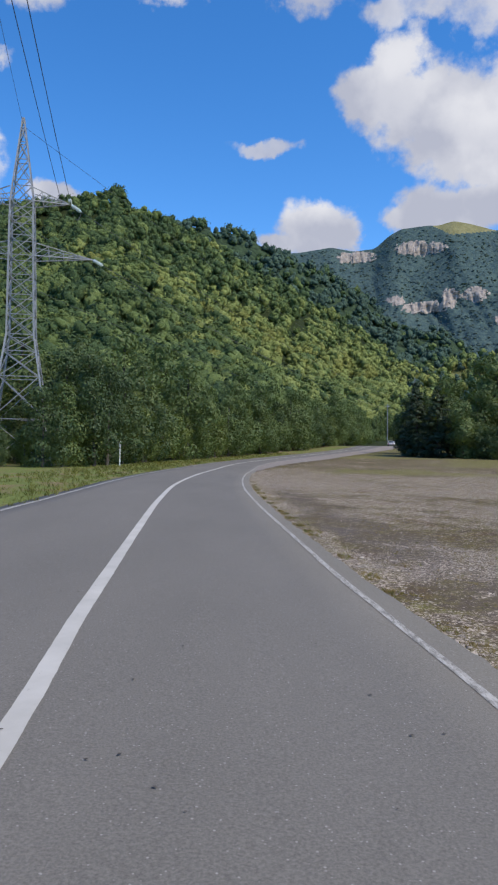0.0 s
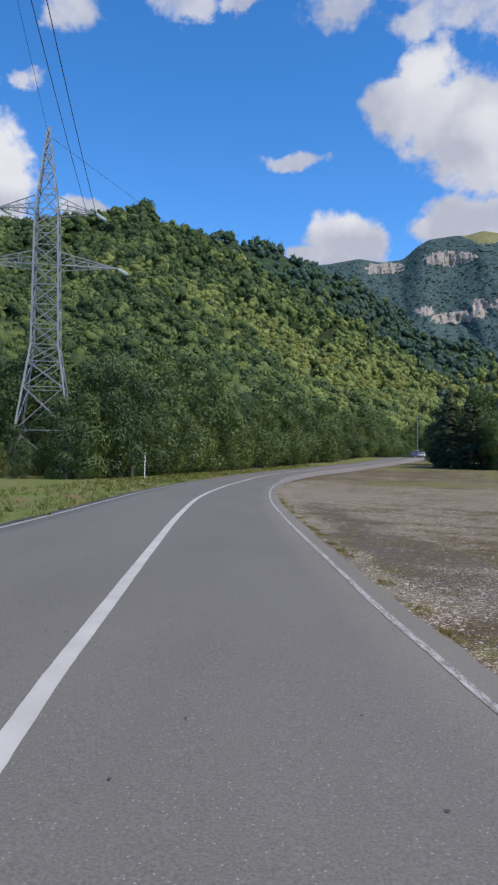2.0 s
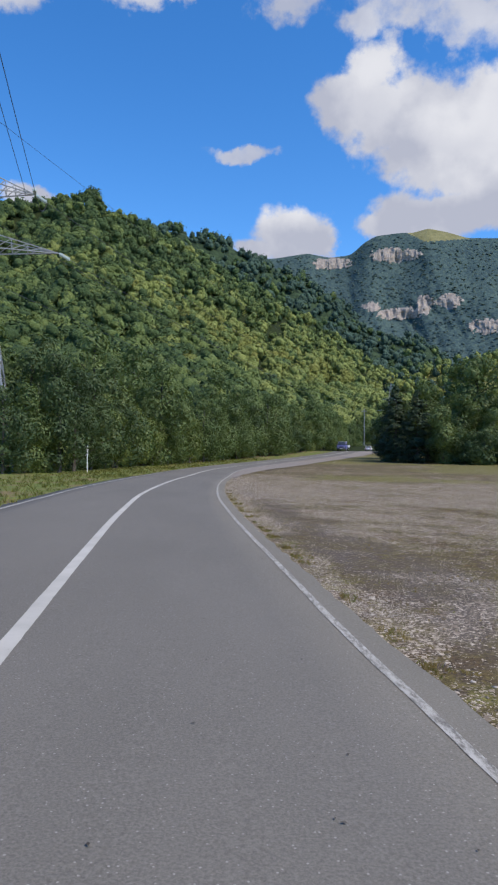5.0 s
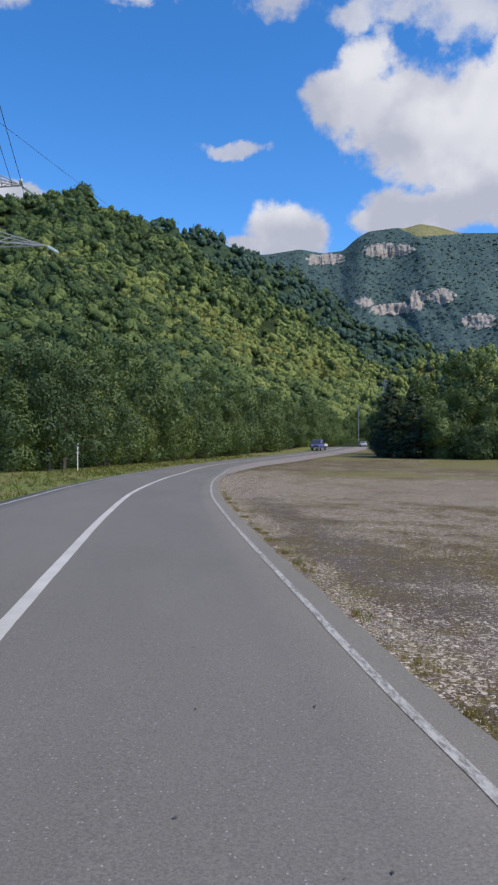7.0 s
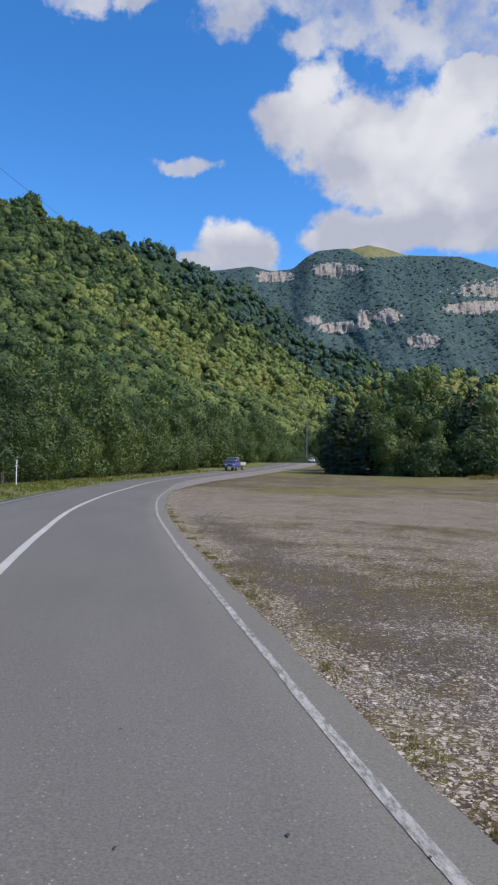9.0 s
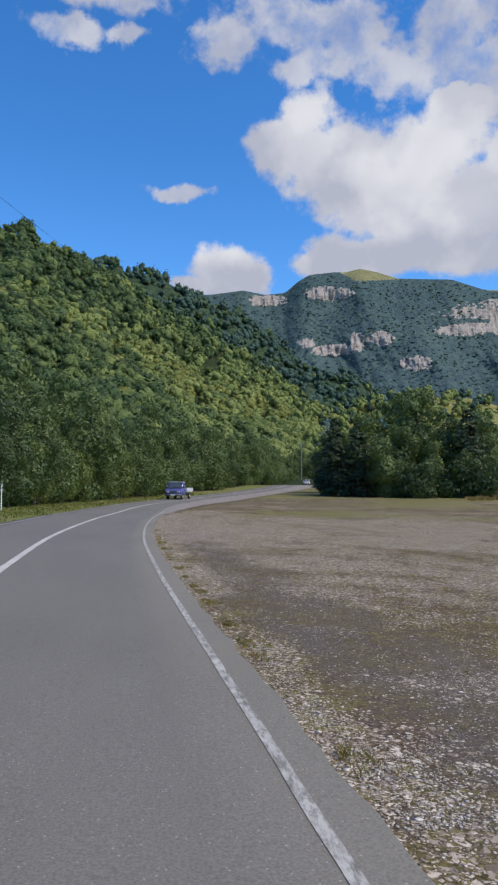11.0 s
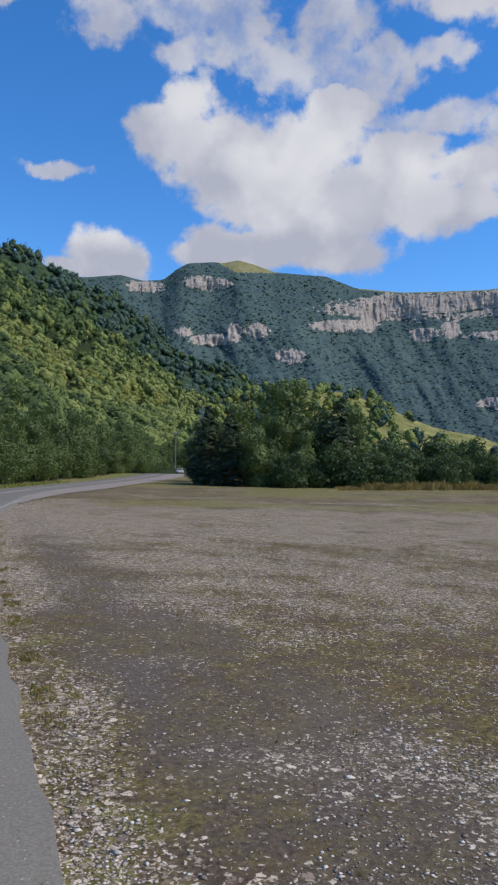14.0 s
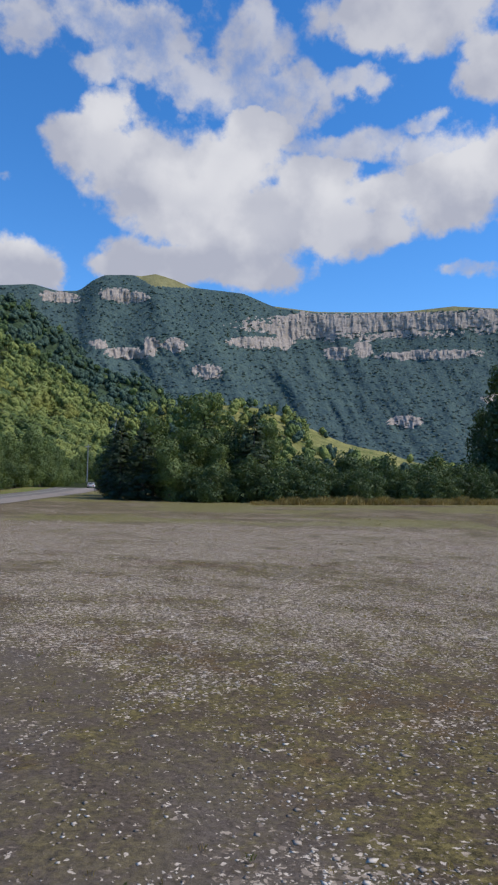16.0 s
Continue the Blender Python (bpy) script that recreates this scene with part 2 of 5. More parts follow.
def make_ground():
    """Gravelly field: pale chips over brown earth, dry grass and greener patches; the sheet carries where gravel, grass and track lie."""
    m, n, l = material("gravel_field")
    c = n.new("ShaderNodeTexCoord").outputs["Object"]

    def lies(what):
        a = n.new("ShaderNodeAttribute")
        a.attribute_name = what
        return a.outputs["Fac"]

    def sums(op, a, b, d=None, clamp=False):
        k = n.new("ShaderNodeMath")
        k.operation, k.use_clamp = op, clamp
        for slot, v in zip(k.inputs, (a, b, d)):
            if isinstance(v, (int, float)):
                slot.default_value = v
            elif v is not None:
                l.new(v, slot)
        return k.outputs[0]

    gravel, green_part, track, strip = lies("gravel"), lies("green"), lies("track"), lies("strip")
    bend = n.new("ShaderNodeTexNoise")
    bend.inputs["Scale"].default_value, bend.inputs["Detail"].default_value = 22.0, 4.0
    l.new(c, bend.inputs["Vector"])
    bent = n.new("ShaderNodeVectorMath")
    bent.operation = "MULTIPLY_ADD"
    bent.inputs[1].default_value = (0.09, 0.09, 0.0)
    l.new(bend.outputs["Color"], bent.inputs[0])
    l.new(c, bent.inputs[2])
    grain = noise_of(n, l, 30.0, 6.0, 0.7, c)
    tuft = noise_of(n, l, 22.0, 7.0, 0.8, c)
    clump = noise_of(n, l, 4.5, 9.0, 0.8, c)
    broad = noise_of(n, l, 0.9, 9.0, 0.78, c)
    earth = ramp(n, l, grain, (0.35, (0.036, 0.025, 0.015)), (0.65, (0.132, 0.097, 0.063)))
    rust = ramp(n, l, tuft, (0.40, (0.040, 0.024, 0.012)), (0.62, (0.180, 0.112, 0.045)))
    dry = ramp(n, l, tuft, (0.40, (0.040, 0.032, 0.011)), (0.62, (0.215, 0.170, 0.060)))
    green = ramp(n, l, tuft, (0.40, (0.050, 0.048, 0.013)), (0.62, (0.240, 0.208, 0.066)))
    low_growth = blend(n, l, grey_ramp(n, l, noise_of(n, l, 0.5, 6.0, 0.7, c), 0.52, 0.60), dry, rust)
    colour = blend(n, l, grey_ramp(n, l, clump, 0.44, 0.54), earth, low_growth)
    # greener turf where the field is least trodden
    turf = sums("MULTIPLY_ADD", sums("SUBTRACT", clump, 0.5), 1.3, sums("MULTIPLY_ADD", sums("SUBTRACT", broad, 0.5), 1.7, green_part), True)
    colour = blend(n, l, grey_ramp(n, l, turf, 0.35, 0.65), colour, green)
    # the bare wheel track along the road is grey packed earth
    bare = ramp(n, l, grain, (0.35, (0.066, 0.052, 0.042)), (0.65, (0.145, 0.117, 0.095)))
    colour = blend(n, l, sums("MULTIPLY", track, grey_ramp(n, l, broad, 0.36, 0.50)), colour, bare)
    weeds = sums("MULTIPLY", strip, grey_ramp(n, l, noise_of(n, l, 1.7, 7.0, 0.7, c), 0.53, 0.60))
    colour = blend(n, l, weeds, colour, green)
    # loose pale chips of four sizes, thick where the gravel lies
    thick = sums("MULTIPLY_ADD", sums("SUBTRACT", broad, 0.5), 1.4, sums("MULTIPLY_ADD", sums("SUBTRACT", noise_of(n, l, 2.6, 6.0, 0.75, c), 0.5), 1.5, gravel))
    thick = sums("ADD", sums("MULTIPLY_ADD", strip, 0.35, thick), sums("MULTIPLY", track, -0.30))
    rarity = grey_ramp(n, l, thick, 0.0, 1.0, 0.92, 0.26)
    for size, reach, rare in ((13.0, 0.40, 0.16), (48.0, 0.50, -0.02), (27.0, 0.46, 0.04), (8.0, 0.30, 0.26)):
        chip = n.new("ShaderNodeTexVoronoi")
        chip.inputs["Scale"].default_value = size
        l.new(bent.outputs["Vector"], chip.inputs["Vector"])
        own = n.new("ShaderNodeSeparateColor")
        l.new(chip.outputs["Color"], own.inputs[0])
        lot = sums("SUBTRACT", own.outputs["Red"], rarity)
        there = sums("MULTIPLY", grey_ramp(n, l, chip.outputs["Distance"], reach, reach * 0.7), grey_ramp(n, l, lot, rare, rare + 0.04))
        tint = ramp(n, l, own.outputs["Green"], (0.1, (0.17, 0.130, 0.097)), (0.5, (0.36, 0.292, 0.222)), (0.95, (0.61, 0.52, 0.415)))
        colour = blend(n, l, there, colour, tint)
    height = blend(n, l, 0.5, grain, clump)
    finish(n, l, colour, 0.92, 0, height, 0.8, 0.03, 0.2)
    return m


def make_shoulder():
    m, n, l = material("pale_gravel")
    c = n.new("ShaderNodeTexCoord").outputs["Object"]
    a = noise_of(n, l, 6.0, 8.0, 0.75, c)
    b = noise_of(n, l, 0.4, 5.0, 0.65, c)
    one = ramp(n, l, a, (0.35, (0.16, 0.135, 0.115)), (0.65, (0.34, 0.295, 0.255)))
    finish(n, l, blend(n, l, grey_ramp(n, l, b, 0.42, 0.62, 0.0, 0.6), one, (0.21, 0.185, 0.165)), 0.9, 0, a, 0.6, 0.02, 0.2)
    return m


def make_verge():
    m, n, l = material("verge_grass")
    c = n.new("ShaderNodeTexCoord").outputs["Object"]
    tuft = noise_of(n, l, 9.0, 6.0, 0.7, c)
    lush = ramp(n, l, tuft, (0.3, (0.05, 0.075, 0.015)), (0.7, (0.21, 0.24, 0.06)))
    dry = ramp(n, l, tuft, (0.3, (0.10, 0.075, 0.035)), (0.7, (0.27, 0.21, 0.10)))
    colour = blend(n, l, grey_ramp(n, l, noise_of(n, l, 0.5, 5.0, 0.65, c), 0.48, 0.6), lush, dry)
    finish(n, l, colour, 0.9, 0, tuft, 0.8, 0.05, 0.2)
    return m


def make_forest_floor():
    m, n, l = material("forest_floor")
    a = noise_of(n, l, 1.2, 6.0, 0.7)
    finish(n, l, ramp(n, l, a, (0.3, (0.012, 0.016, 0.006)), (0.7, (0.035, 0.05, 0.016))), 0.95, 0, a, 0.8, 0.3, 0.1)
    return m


def make_slope_wood(name, dark, light, scale):
    """A wooded slope seen from afar: the crowns are relief."""
    m, n, l = material(name)
    crowns = n.new("ShaderNodeTexVoronoi")
    crowns.inputs["Scale"].default_value = scale
    c = n.new("ShaderNodeTexCoord").outputs["Object"]
    l.new(c, crowns.inputs["Vector"])
    own = crowns.outputs["Color"]
    broad = noise_of(n, l, scale * 0.08, 5.0, 0.6, c)
    tone = blend(n, l, 0.45, own, broad)
    colour = ramp(n, l, tone, (0.3, dark), (0.7, light))
    finish(n, l, colour, 0.9, 0, grey_ramp(n, l, crowns.outputs["Distance"], 0.7, 0.0), 0.32, 0.4 / scale, 0.1)
    return m


def make_rock():
    m, n, l = material("cliff_rock")
    c = n.new("ShaderNodeTexCoord").outputs["Object"]
    bands = noise_of(n, l, 0.03, 8.0, 0.7, c, (0.5, 0.5, 3.0))
    streaks = noise_of(n, l, 0.05, 6.0, 0.7, c, (2.0, 2.0, 0.35))
    a = ramp(n, l, bands, (0.3, (0.18, 0.152, 0.135)), (0.7, (0.37, 0.318, 0.275)))
    b = ramp(n, l, streaks, (0.35, (0.12, 0.105, 0.093)), (0.6, (0.41, 0.36, 0.315)))
    finish(n, l, blend(n, l, 0.5, a, b), 0.9, 0, bands, 0.5, 1.5, 0.2)
    return m


def make_meadow(name="meadow", dark=(0.07, 0.095, 0.025), light=(0.30, 0.27, 0.10)):
    m, n, l = material(name)
    a = noise_of(n, l, 0.035, 10.0, 0.78)
    finish(n, l, ramp(n, l, a, (0.36, dark), (0.62, light)), 0.9, 0, a, 0.6, 2.0, 0.1)
    return m


def make_bark():
    m, n, l = material("bark")
    a = noise_of(n, l, 6.0, 8.0, 0.7, stretch=(1, 1, 0.2))
    finish(n, l, ramp(n, l, a, (0.3, (0.035, 0.030, 0.025)), (0.7, (0.13, 0.115, 0.10))), 0.9, 0, a, 0.8, 0.03, 0.2)
    return m


M_ASPHALT, M_GROUND, M_VERGE, M_FLOOR = make_asphalt(), make_ground(), make_verge(), make_forest_floor()
M_SHOULDER = make_shoulder()
M_LINE = make_paint("road_paint", 0.60, 0.72)
M_WORN = make_paint("worn_road_paint", 0.40, 0.62, 0.94)
M_ROCK, M_BARK = make_rock(), make_bark()
M_MEADOW = make_meadow()
M_DOME = make_meadow("alpine_grass", (0.155, 0.148, 0.065), (0.25, 0.232, 0.115))
# distance haze is painted into the mountain wood as a bluish base colour
M_HAZED_WOOD = make_slope_wood("hazed_far_wood", (0.040, 0.069, 0.075), (0.074, 0.112, 0.100), 0.11)
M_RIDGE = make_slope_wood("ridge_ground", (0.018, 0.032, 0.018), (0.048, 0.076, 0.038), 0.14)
M_LEAF_DARK = foliage("leaves_dark", (0.036, 0.058, 0.024), (0.072, 0.108, 0.043), (0.118, 0.160, 0.065))
M_NEEDLE = foliage("needles", (0.022, 0.038, 0.020), (0.048, 0.074, 0.038), (0.084, 0.116, 0.056))
M_LEAF_MID = foliage("leaves_mid", (0.056, 0.084, 0.029), (0.114, 0.158, 0.054), (0.180, 0.228, 0.083))
M_LEAF_FRESH = foliage("leaves_fresh", (0.062, 0.086, 0.023), (0.130, 0.166, 0.048), (0.200, 0.236, 0.075))
# the mountain crowns carry the same haze tint in their leaf colour
M_LEAF_HAZED = foliage("leaves_far_hazed", (0.064, 0.104, 0.108), (0.083, 0.127, 0.121), (0.108, 0.156, 0.126), 0.012)


def canopy(name, dark, mid, light):
    """Tree crowns seen from far: sprays and boughs as fine mottling and relief, each bough with its own tone."""
    m, n, l = material(name)
    g = n.new("ShaderNodeNewGeometry")
    fine = noise_of(n, l, 1.1, 6.0, 0.72, g.outputs["Position"])
    drift = noise_of(n, l, 0.10, 2.0, 0.5, g.outputs["Position"])
    own = g.outputs["Random Per Island"]
    a = n.new("ShaderNodeMath")
    a.operation = "MULTIPLY_ADD"
    l.new(own, a.inputs[0])
    a.inputs[1].default_value = 0.16
    b = n.new("ShaderNodeMath")
    b.operation = "MULTIPLY_ADD"
    l.new(fine, b.inputs[0])
    b.inputs[1].default_value = 0.8
    c = n.new("ShaderNodeMath")
    c.operation = "MULTIPLY_ADD"
    l.new(drift, c.inputs[0])
    c.inputs[1].default_value, c.inputs[2].default_value = 0.7, -0.35
    l.new(c.outputs[0], b.inputs[2])
    l.new(b.outputs[0], a.inputs[2])
    colour = ramp(n, l, a.outputs[0], (0.15, dark), (0.5, mid), (0.85, light))
    finish(n, l, colour, 0.75, 0, fine, 1.0, 0.9, 0.12)
    return m


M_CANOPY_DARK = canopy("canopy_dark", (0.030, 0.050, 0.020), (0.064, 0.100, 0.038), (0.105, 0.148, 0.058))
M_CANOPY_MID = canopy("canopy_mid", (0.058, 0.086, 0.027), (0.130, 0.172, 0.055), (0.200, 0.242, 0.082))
# bright crowns, which also paint the sunlit band on the near hillside
M_CANOPY_BRIGHT = canopy("canopy_bright", (0.105, 0.132, 0.038), (0.200, 0.232, 0.068), (0.29, 0.315, 0.105))
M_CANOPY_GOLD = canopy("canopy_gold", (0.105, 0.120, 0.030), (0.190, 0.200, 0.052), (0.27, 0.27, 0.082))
# bluish tint painted in for the haze over farther crowns
M_CANOPY_HAZED = canopy("canopy_hazed", (0.032, 0.058, 0.046), (0.058, 0.096, 0.070), (0.090, 0.138, 0.088))
M_STEEL = plain("galvanised_steel", (0.24, 0.25, 0.26), 0.6, 0.2)
M_WIRE = plain("wire", (0.06, 0.06, 0.07), 0.5, 0.5)
M_GLASSY = plain("insulator_glass", (0.55, 0.62, 0.60), 0.2, 0.0)
M_WHITE = plain("white_paint", (0.74, 0.74, 0.72), 0.5)
M_BLACK = plain("black_rubber", (0.02, 0.02, 0.021), 0.8)


def make_stone():
    m, n, l = material("loose_stone")
    own = n.new("ShaderNodeNewGeometry").outputs["Random Per Island"]
    finish(n, l, ramp(n, l, own, (0.1, (0.19, 0.152, 0.118)), (0.6, (0.38, 0.318, 0.258)), (0.95, (0.62, 0.54, 0.455))), 0.9, 0, noise_of(n, l, 90.0), 0.4, 0.003, 0.2)
    return m


M_STONE = make_stone()


# ---- building helpers ----
def part(name, bm, mat, parent=None, label="", smooth=False):
    """Links a bmesh as one mesh object, under a thing or a part."""
    me = bpy.data.meshes.new(name)
    bm.to_mesh(me)
    bm.free()
    me.materials.append(mat)
    if smooth:
        for p in me.polygons:
            p.use_smooth = True
    ob = new(name, me)
    ob.parent = parent
    if label:
        tagged(ob, label)
    return ob


def mesh_of(name, verts, faces, mats, index=None, smooth=False):
    """A mesh from arrays: verts (n, 3), faces (m, 3 or 4)."""
    verts, faces = np.asarray(verts, np.float32), np.asarray(faces, np.int32)
    me = bpy.data.meshes.new(name)
    k = faces.shape[1]
    me.vertices.add(len(verts))
    me.vertices.foreach_set("co", verts.ravel())
    me.loops.add(faces.size)
    me.loops.foreach_set("vertex_index", faces.ravel())
    me.polygons.add(len(faces))
    me.polygons.foreach_set("loop_start", np.arange(0, faces.size, k, dtype=np.int32))
    for m in mats:
        me.materials.append(m)
    if index is not None:
        me.polygons.foreach_set("material_index", np.asarray(index, np.int32))
    if smooth:
        me.polygons.foreach_set("use_smooth", np.ones(len(faces), bool))
    me.update(calc_edges=True)
    me.validate()
    return me


def box(bm, x0, y0, z0, x1, y1, z1):
    m = Matrix.LocRotScale(((x0 + x1) / 2, (y0 + y1) / 2, (z0 + z1) / 2), None, (x1 - x0, y1 - y0, z1 - z0))
    return bmesh.ops.create_cube(bm, size=1, matrix=m)["verts"]


def tube(bm, points, radii, sides=6):
    """A tapered tube along points."""
    rings = []
    for i, p in enumerate(points):
        p = Vector(p)
        a, b = Vector(points[max(i - 1, 0)]), Vector(points[min(i + 1, len(points) - 1)])
        way = (b - a).normalized()
        side = way.orthogonal().normalized()
        up = way.cross(side)
        r = radii[i] if isinstance(radii, (list, tuple)) else radii
        rings.append([bm.verts.new(p + (side * math.cos(w) + up * math.sin(w)) * r) for w in [2 * math.pi * k / sides for k in range(sides)]])
    for lo, hi in zip(rings, rings[1:]):
        for k in range(sides):
            bm.faces.new((lo[k], lo[(k + 1) % sides], hi[(k + 1) % sides], hi[k]))
    bm.faces.new(rings[0][::-1])
    bm.faces.new(rings[-1])


def ground_z(x, y):
    r = np.hypot(x, y)
    return -0.0297 * x * np.exp(-((r / 55) ** 2)) + 1.85 * (np.clip(r - 65, 0, 88) / 85) ** 2


def spline(points, step=1.0):
    """A smooth line through the points, sampled about every step metres."""
    p = np.array(points, float)
    p = np.vstack([2 * p[0] - p[1], p, 2 * p[-1] - p[-2]])
    out = []
    for i in range(1, len(p) - 2):
        n = max(2, int(np.linalg.norm(p[i + 1] - p[i]) / step))
        for t in np.arange(n) / n:
            out.append(0.5 * (2 * p[i] + (p[i + 1] - p[i - 1]) * t + (2 * p[i - 1] - 5 * p[i] + 4 * p[i + 1] - p[i + 2]) * t**2
                              + (3 * p[i] - p[i - 1] - 3 * p[i + 1] + p[i + 2]) * t**3))
    out.append(p[-2])
    return np.array(out)


# ---- road ----
CENTRE = [(0.2, -45), (-0.5, -20), (-1.02, 0), (-1.52, 7.0), (-1.98, 13), (-2.5, 20.4), (-2.87, 29.2), (-2.68, 40),
          (-2.15, 49), (-1.5, 60), (-0.1, 72), (3.4, 88), (8.5, 104), (14.7, 120), (22.6, 140), (30.6, 164), (39.5, 195), (49, 230), (62, 270)]
MID = spline(CENTRE, 0.8)
TANGENT = np.gradient(MID, axis=0)
TANGENT /= np.linalg.norm(TANGENT, axis=1)[:, None]
SIDE = np.stack([TANGENT[:, 1], -TANGENT[:, 0]], -1)


def lane_right(y):
    return np.interp(y, [0, 5, 7, 8.2, 9.4, 11, 15, 22, 29, 37, 50], [2.94, 2.96, 2.93, 2.885, 2.865, 2.87, 2.84, 2.79, 2.73, 2.60, 2.55])


RIGHT_LINE = MID + SIDE * lane_right(MID[:, 1])[:, None]
LEFT_LINE = MID - SIDE * np.interp(MID[:, 1], [0, 14, 19, 26, 45, 60], [3.55, 3.35, 3.0, 2.75, 2.7, 2.5])[:, None]


def ribbon(name, left, right, lift, mats, ragged=0.0, across=1, skirt=0.0):
    """A strip of surface between two lines that lies on the ground."""
    rnd = np.random.RandomState(5)
    verts, faces = [], []
    cols = across + 1
    for a, b in zip(left, right):
        for k in range(cols):
            q = a + (b - a) * k / across
            if ragged and k in (0, cols - 1):
                q = q + rnd.uniform(-ragged, ragged, 2)
            verts.append((q[0], q[1], ground_z(q[0], q[1]) + lift))
    n = len(left)
    for i in range(n - 1):
        for k in range(across):
            a = i * cols + k
            faces.append((a, a + 1, a + cols + 1, a + cols))
    if skirt:
        for k in (0, cols - 1):
            base = len(verts)
            for i in range(n):
                x, y, z = verts[i * cols + k]
                verts.append((x, y, z - skirt))
            for i in range(n - 1):
                f = (i * cols + k, base + i, base + i + 1, (i + 1) * cols + k)
                faces.append(f if k else f[::-1])
    return new(name, mesh_of(name, verts, faces, mats))


def dense(line, k):
    """The same line with k pieces to every step, so that lines side by side stay matched."""
    u = np.arange(0, len(line) - 1 + 1e-9, 1 / k)
    return np.stack([np.interp(u, np.arange(len(line)), line[:, i]) for i in (0, 1)], -1)


# the asphalt reaches a hand or two past the edge line
ASPHALT_EDGE = np.interp(MID[:, 1], [0, 7, 9, 11, 14, 40], [0.36, 0.33, 0.315, 0.295, 0.285, 0.30])


def build_road():
    edge_r = RIGHT_LINE + SIDE * ASPHALT_EDGE[:, None]
    edge_l = LEFT_LINE - SIDE * 0.30
    road = ribbon("road", dense(edge_l, 3), dense(edge_r, 3), 0.045, [M_ASPHALT], 0.03, 8, 0.12)
    tagged(road, "worn grey asphalt road bending to the right", "road", kind="structure")


def line_strip(name, line, wide, mat, label):
    mid = dense(line, 4)
    t = np.gradient(mid, axis=0)
    t /= np.linalg.norm(t, axis=1)[:, None]
    s = np.stack([t[:, 1], -t[:, 0]], -1) * wide / 2
    ob = ribbon(name, mid - s, mid + s, 0.049, [mat], 0.003)
    tagged(ob, label, "road marking", kind="structure")


build_road()
line_strip("road_marking_centre", MID, 0.15, M_LINE, "solid white centre line painted on asphalt")
line_strip("road_marking_right", RIGHT_LINE, 0.08, M_WORN, "worn white edge line painted on asphalt")
line_strip("road_marking_left", LEFT_LINE, 0.11, M_WORN, "worn white edge line beside the grass verge")


def hummocks(x, y):
    """The small unevenness of the field round the walk."""
    return 0.02 * np.sin(x * 1.9 + 2 * np.sin(y * 0.7)) * np.sin(y * 1.3) * (np.hypot(x, y - 6) < 60)


def smooth(v, low, high):
    v = np.clip((v - low) / (high - low), 0, 1)
    return v * v * (3 - 2 * v)


def field_cover(x, y):
    """How much pale gravel, green turf, bare track and edge rubble lies at each place."""
    off = x - np.interp(y, RIGHT_LINE[:, 1], RIGHT_LINE[:, 0])
    wide = np.hypot(x, y)
    spots = [noise.fractal(Vector((a * 0.16, b * 0.22, 3.0)), 0.85, 2.1, 5) for a, b in zip(x, y)]
    lawn = [noise.fractal(Vector((a * 0.055, b * 0.075, 8.0)), 0.8, 2.1, 5) for a, b in zip(x, y)]
    spots, lawn = np.array(spots), np.array(lawn)
    edge_noise = np.array([noise.fractal(Vector((a * 0.5, b * 0.5, 5.0)), 0.9, 2.0, 3) for a, b in zip(x, y)])
    mottle = np.array([noise.fractal(Vector((a * 0.8, b * 0.9, 1.5)), 0.7, 2.1, 5) for a, b in zip(x, y)])
    near = smooth(y, 46, 26)
    green = smooth(lawn + 0.3 * mottle + 0.012 * (wide - 58), -0.15, 0.75) * smooth(off, 1.0, 5.0)
    gravel = smooth(0.6 * spots + 0.6 * mottle - 0.06 + 0.60 * np.exp(-(((wide - 36) / 17) ** 2)), -0.45, 0.75) * (1 - 0.7 * green)
    strip = smooth(off - 0.35 + 0.25 * edge_noise, 0.64, 0.28) * near
    track = smooth(off + 0.4 * edge_noise, 0.7, 1.1) * smooth(off + 0.9 * edge_noise + 0.4 * mottle, 2.9, 1.7) * near
    track = track * (0.45 + 0.5 * smooth(mottle, -0.5, 0.4))
    return gravel, green, track, strip


def build_ground():
    """One sheet out to the horizon; finer near the walk."""
    radii = np.concatenate([np.arange(0, 30, 0.5), np.arange(30, 130, 2.0), np.geomspace(130, 4600, 24)])
    n = 360
    a = np.linspace(0, 2 * np.pi, n, endpoint=False)
    r, w = np.meshgrid(radii[1:], a, indexing="ij")
    x, y = np.sin(w) * r, np.cos(w) * r + 6
    z = ground_z(x, y)
    z += hummocks(x, y)
    verts = np.concatenate([[(0, 6, 0)], np.stack([x, y, z], -1).reshape(-1, 3)])
    k = len(radii) - 1
    i, j = np.meshgrid(np.arange(k - 1), np.arange(n), indexing="ij")
    quad = np.stack([1 + i * n + j, 1 + i * n + (j + 1) % n, 1 + (i + 1) * n + (j + 1) % n, 1 + (i + 1) * n + j], -1).reshape(-1, 4)
    me = bpy.data.meshes.new("ground")
    me.from_pydata(verts.tolist(), [], [tuple(q[::-1]) for q in quad.tolist()] + [(0, 1 + j, 1 + (j + 1) % n) for j in range(n)][::1])
    me.materials.append(M_GROUND)
    me.update()
    bmx = bmesh.new()
    bmx.from_mesh(me)
    bmesh.ops.recalc_face_normals(bmx, faces=bmx.faces)
    bmx.to_mesh(me)
    bmx.free()
    for what, amount in zip(("gravel", "green", "track", "strip"), field_cover(verts[:, 0], verts[:, 1])):
        me.attributes.new(what, "FLOAT", "POINT").data.foreach_set("value", amount.astype(np.float32))
    g = new("ground", me)
    tagged(g, "stony brown field with dry sparse grass", "ground", kind="structure")


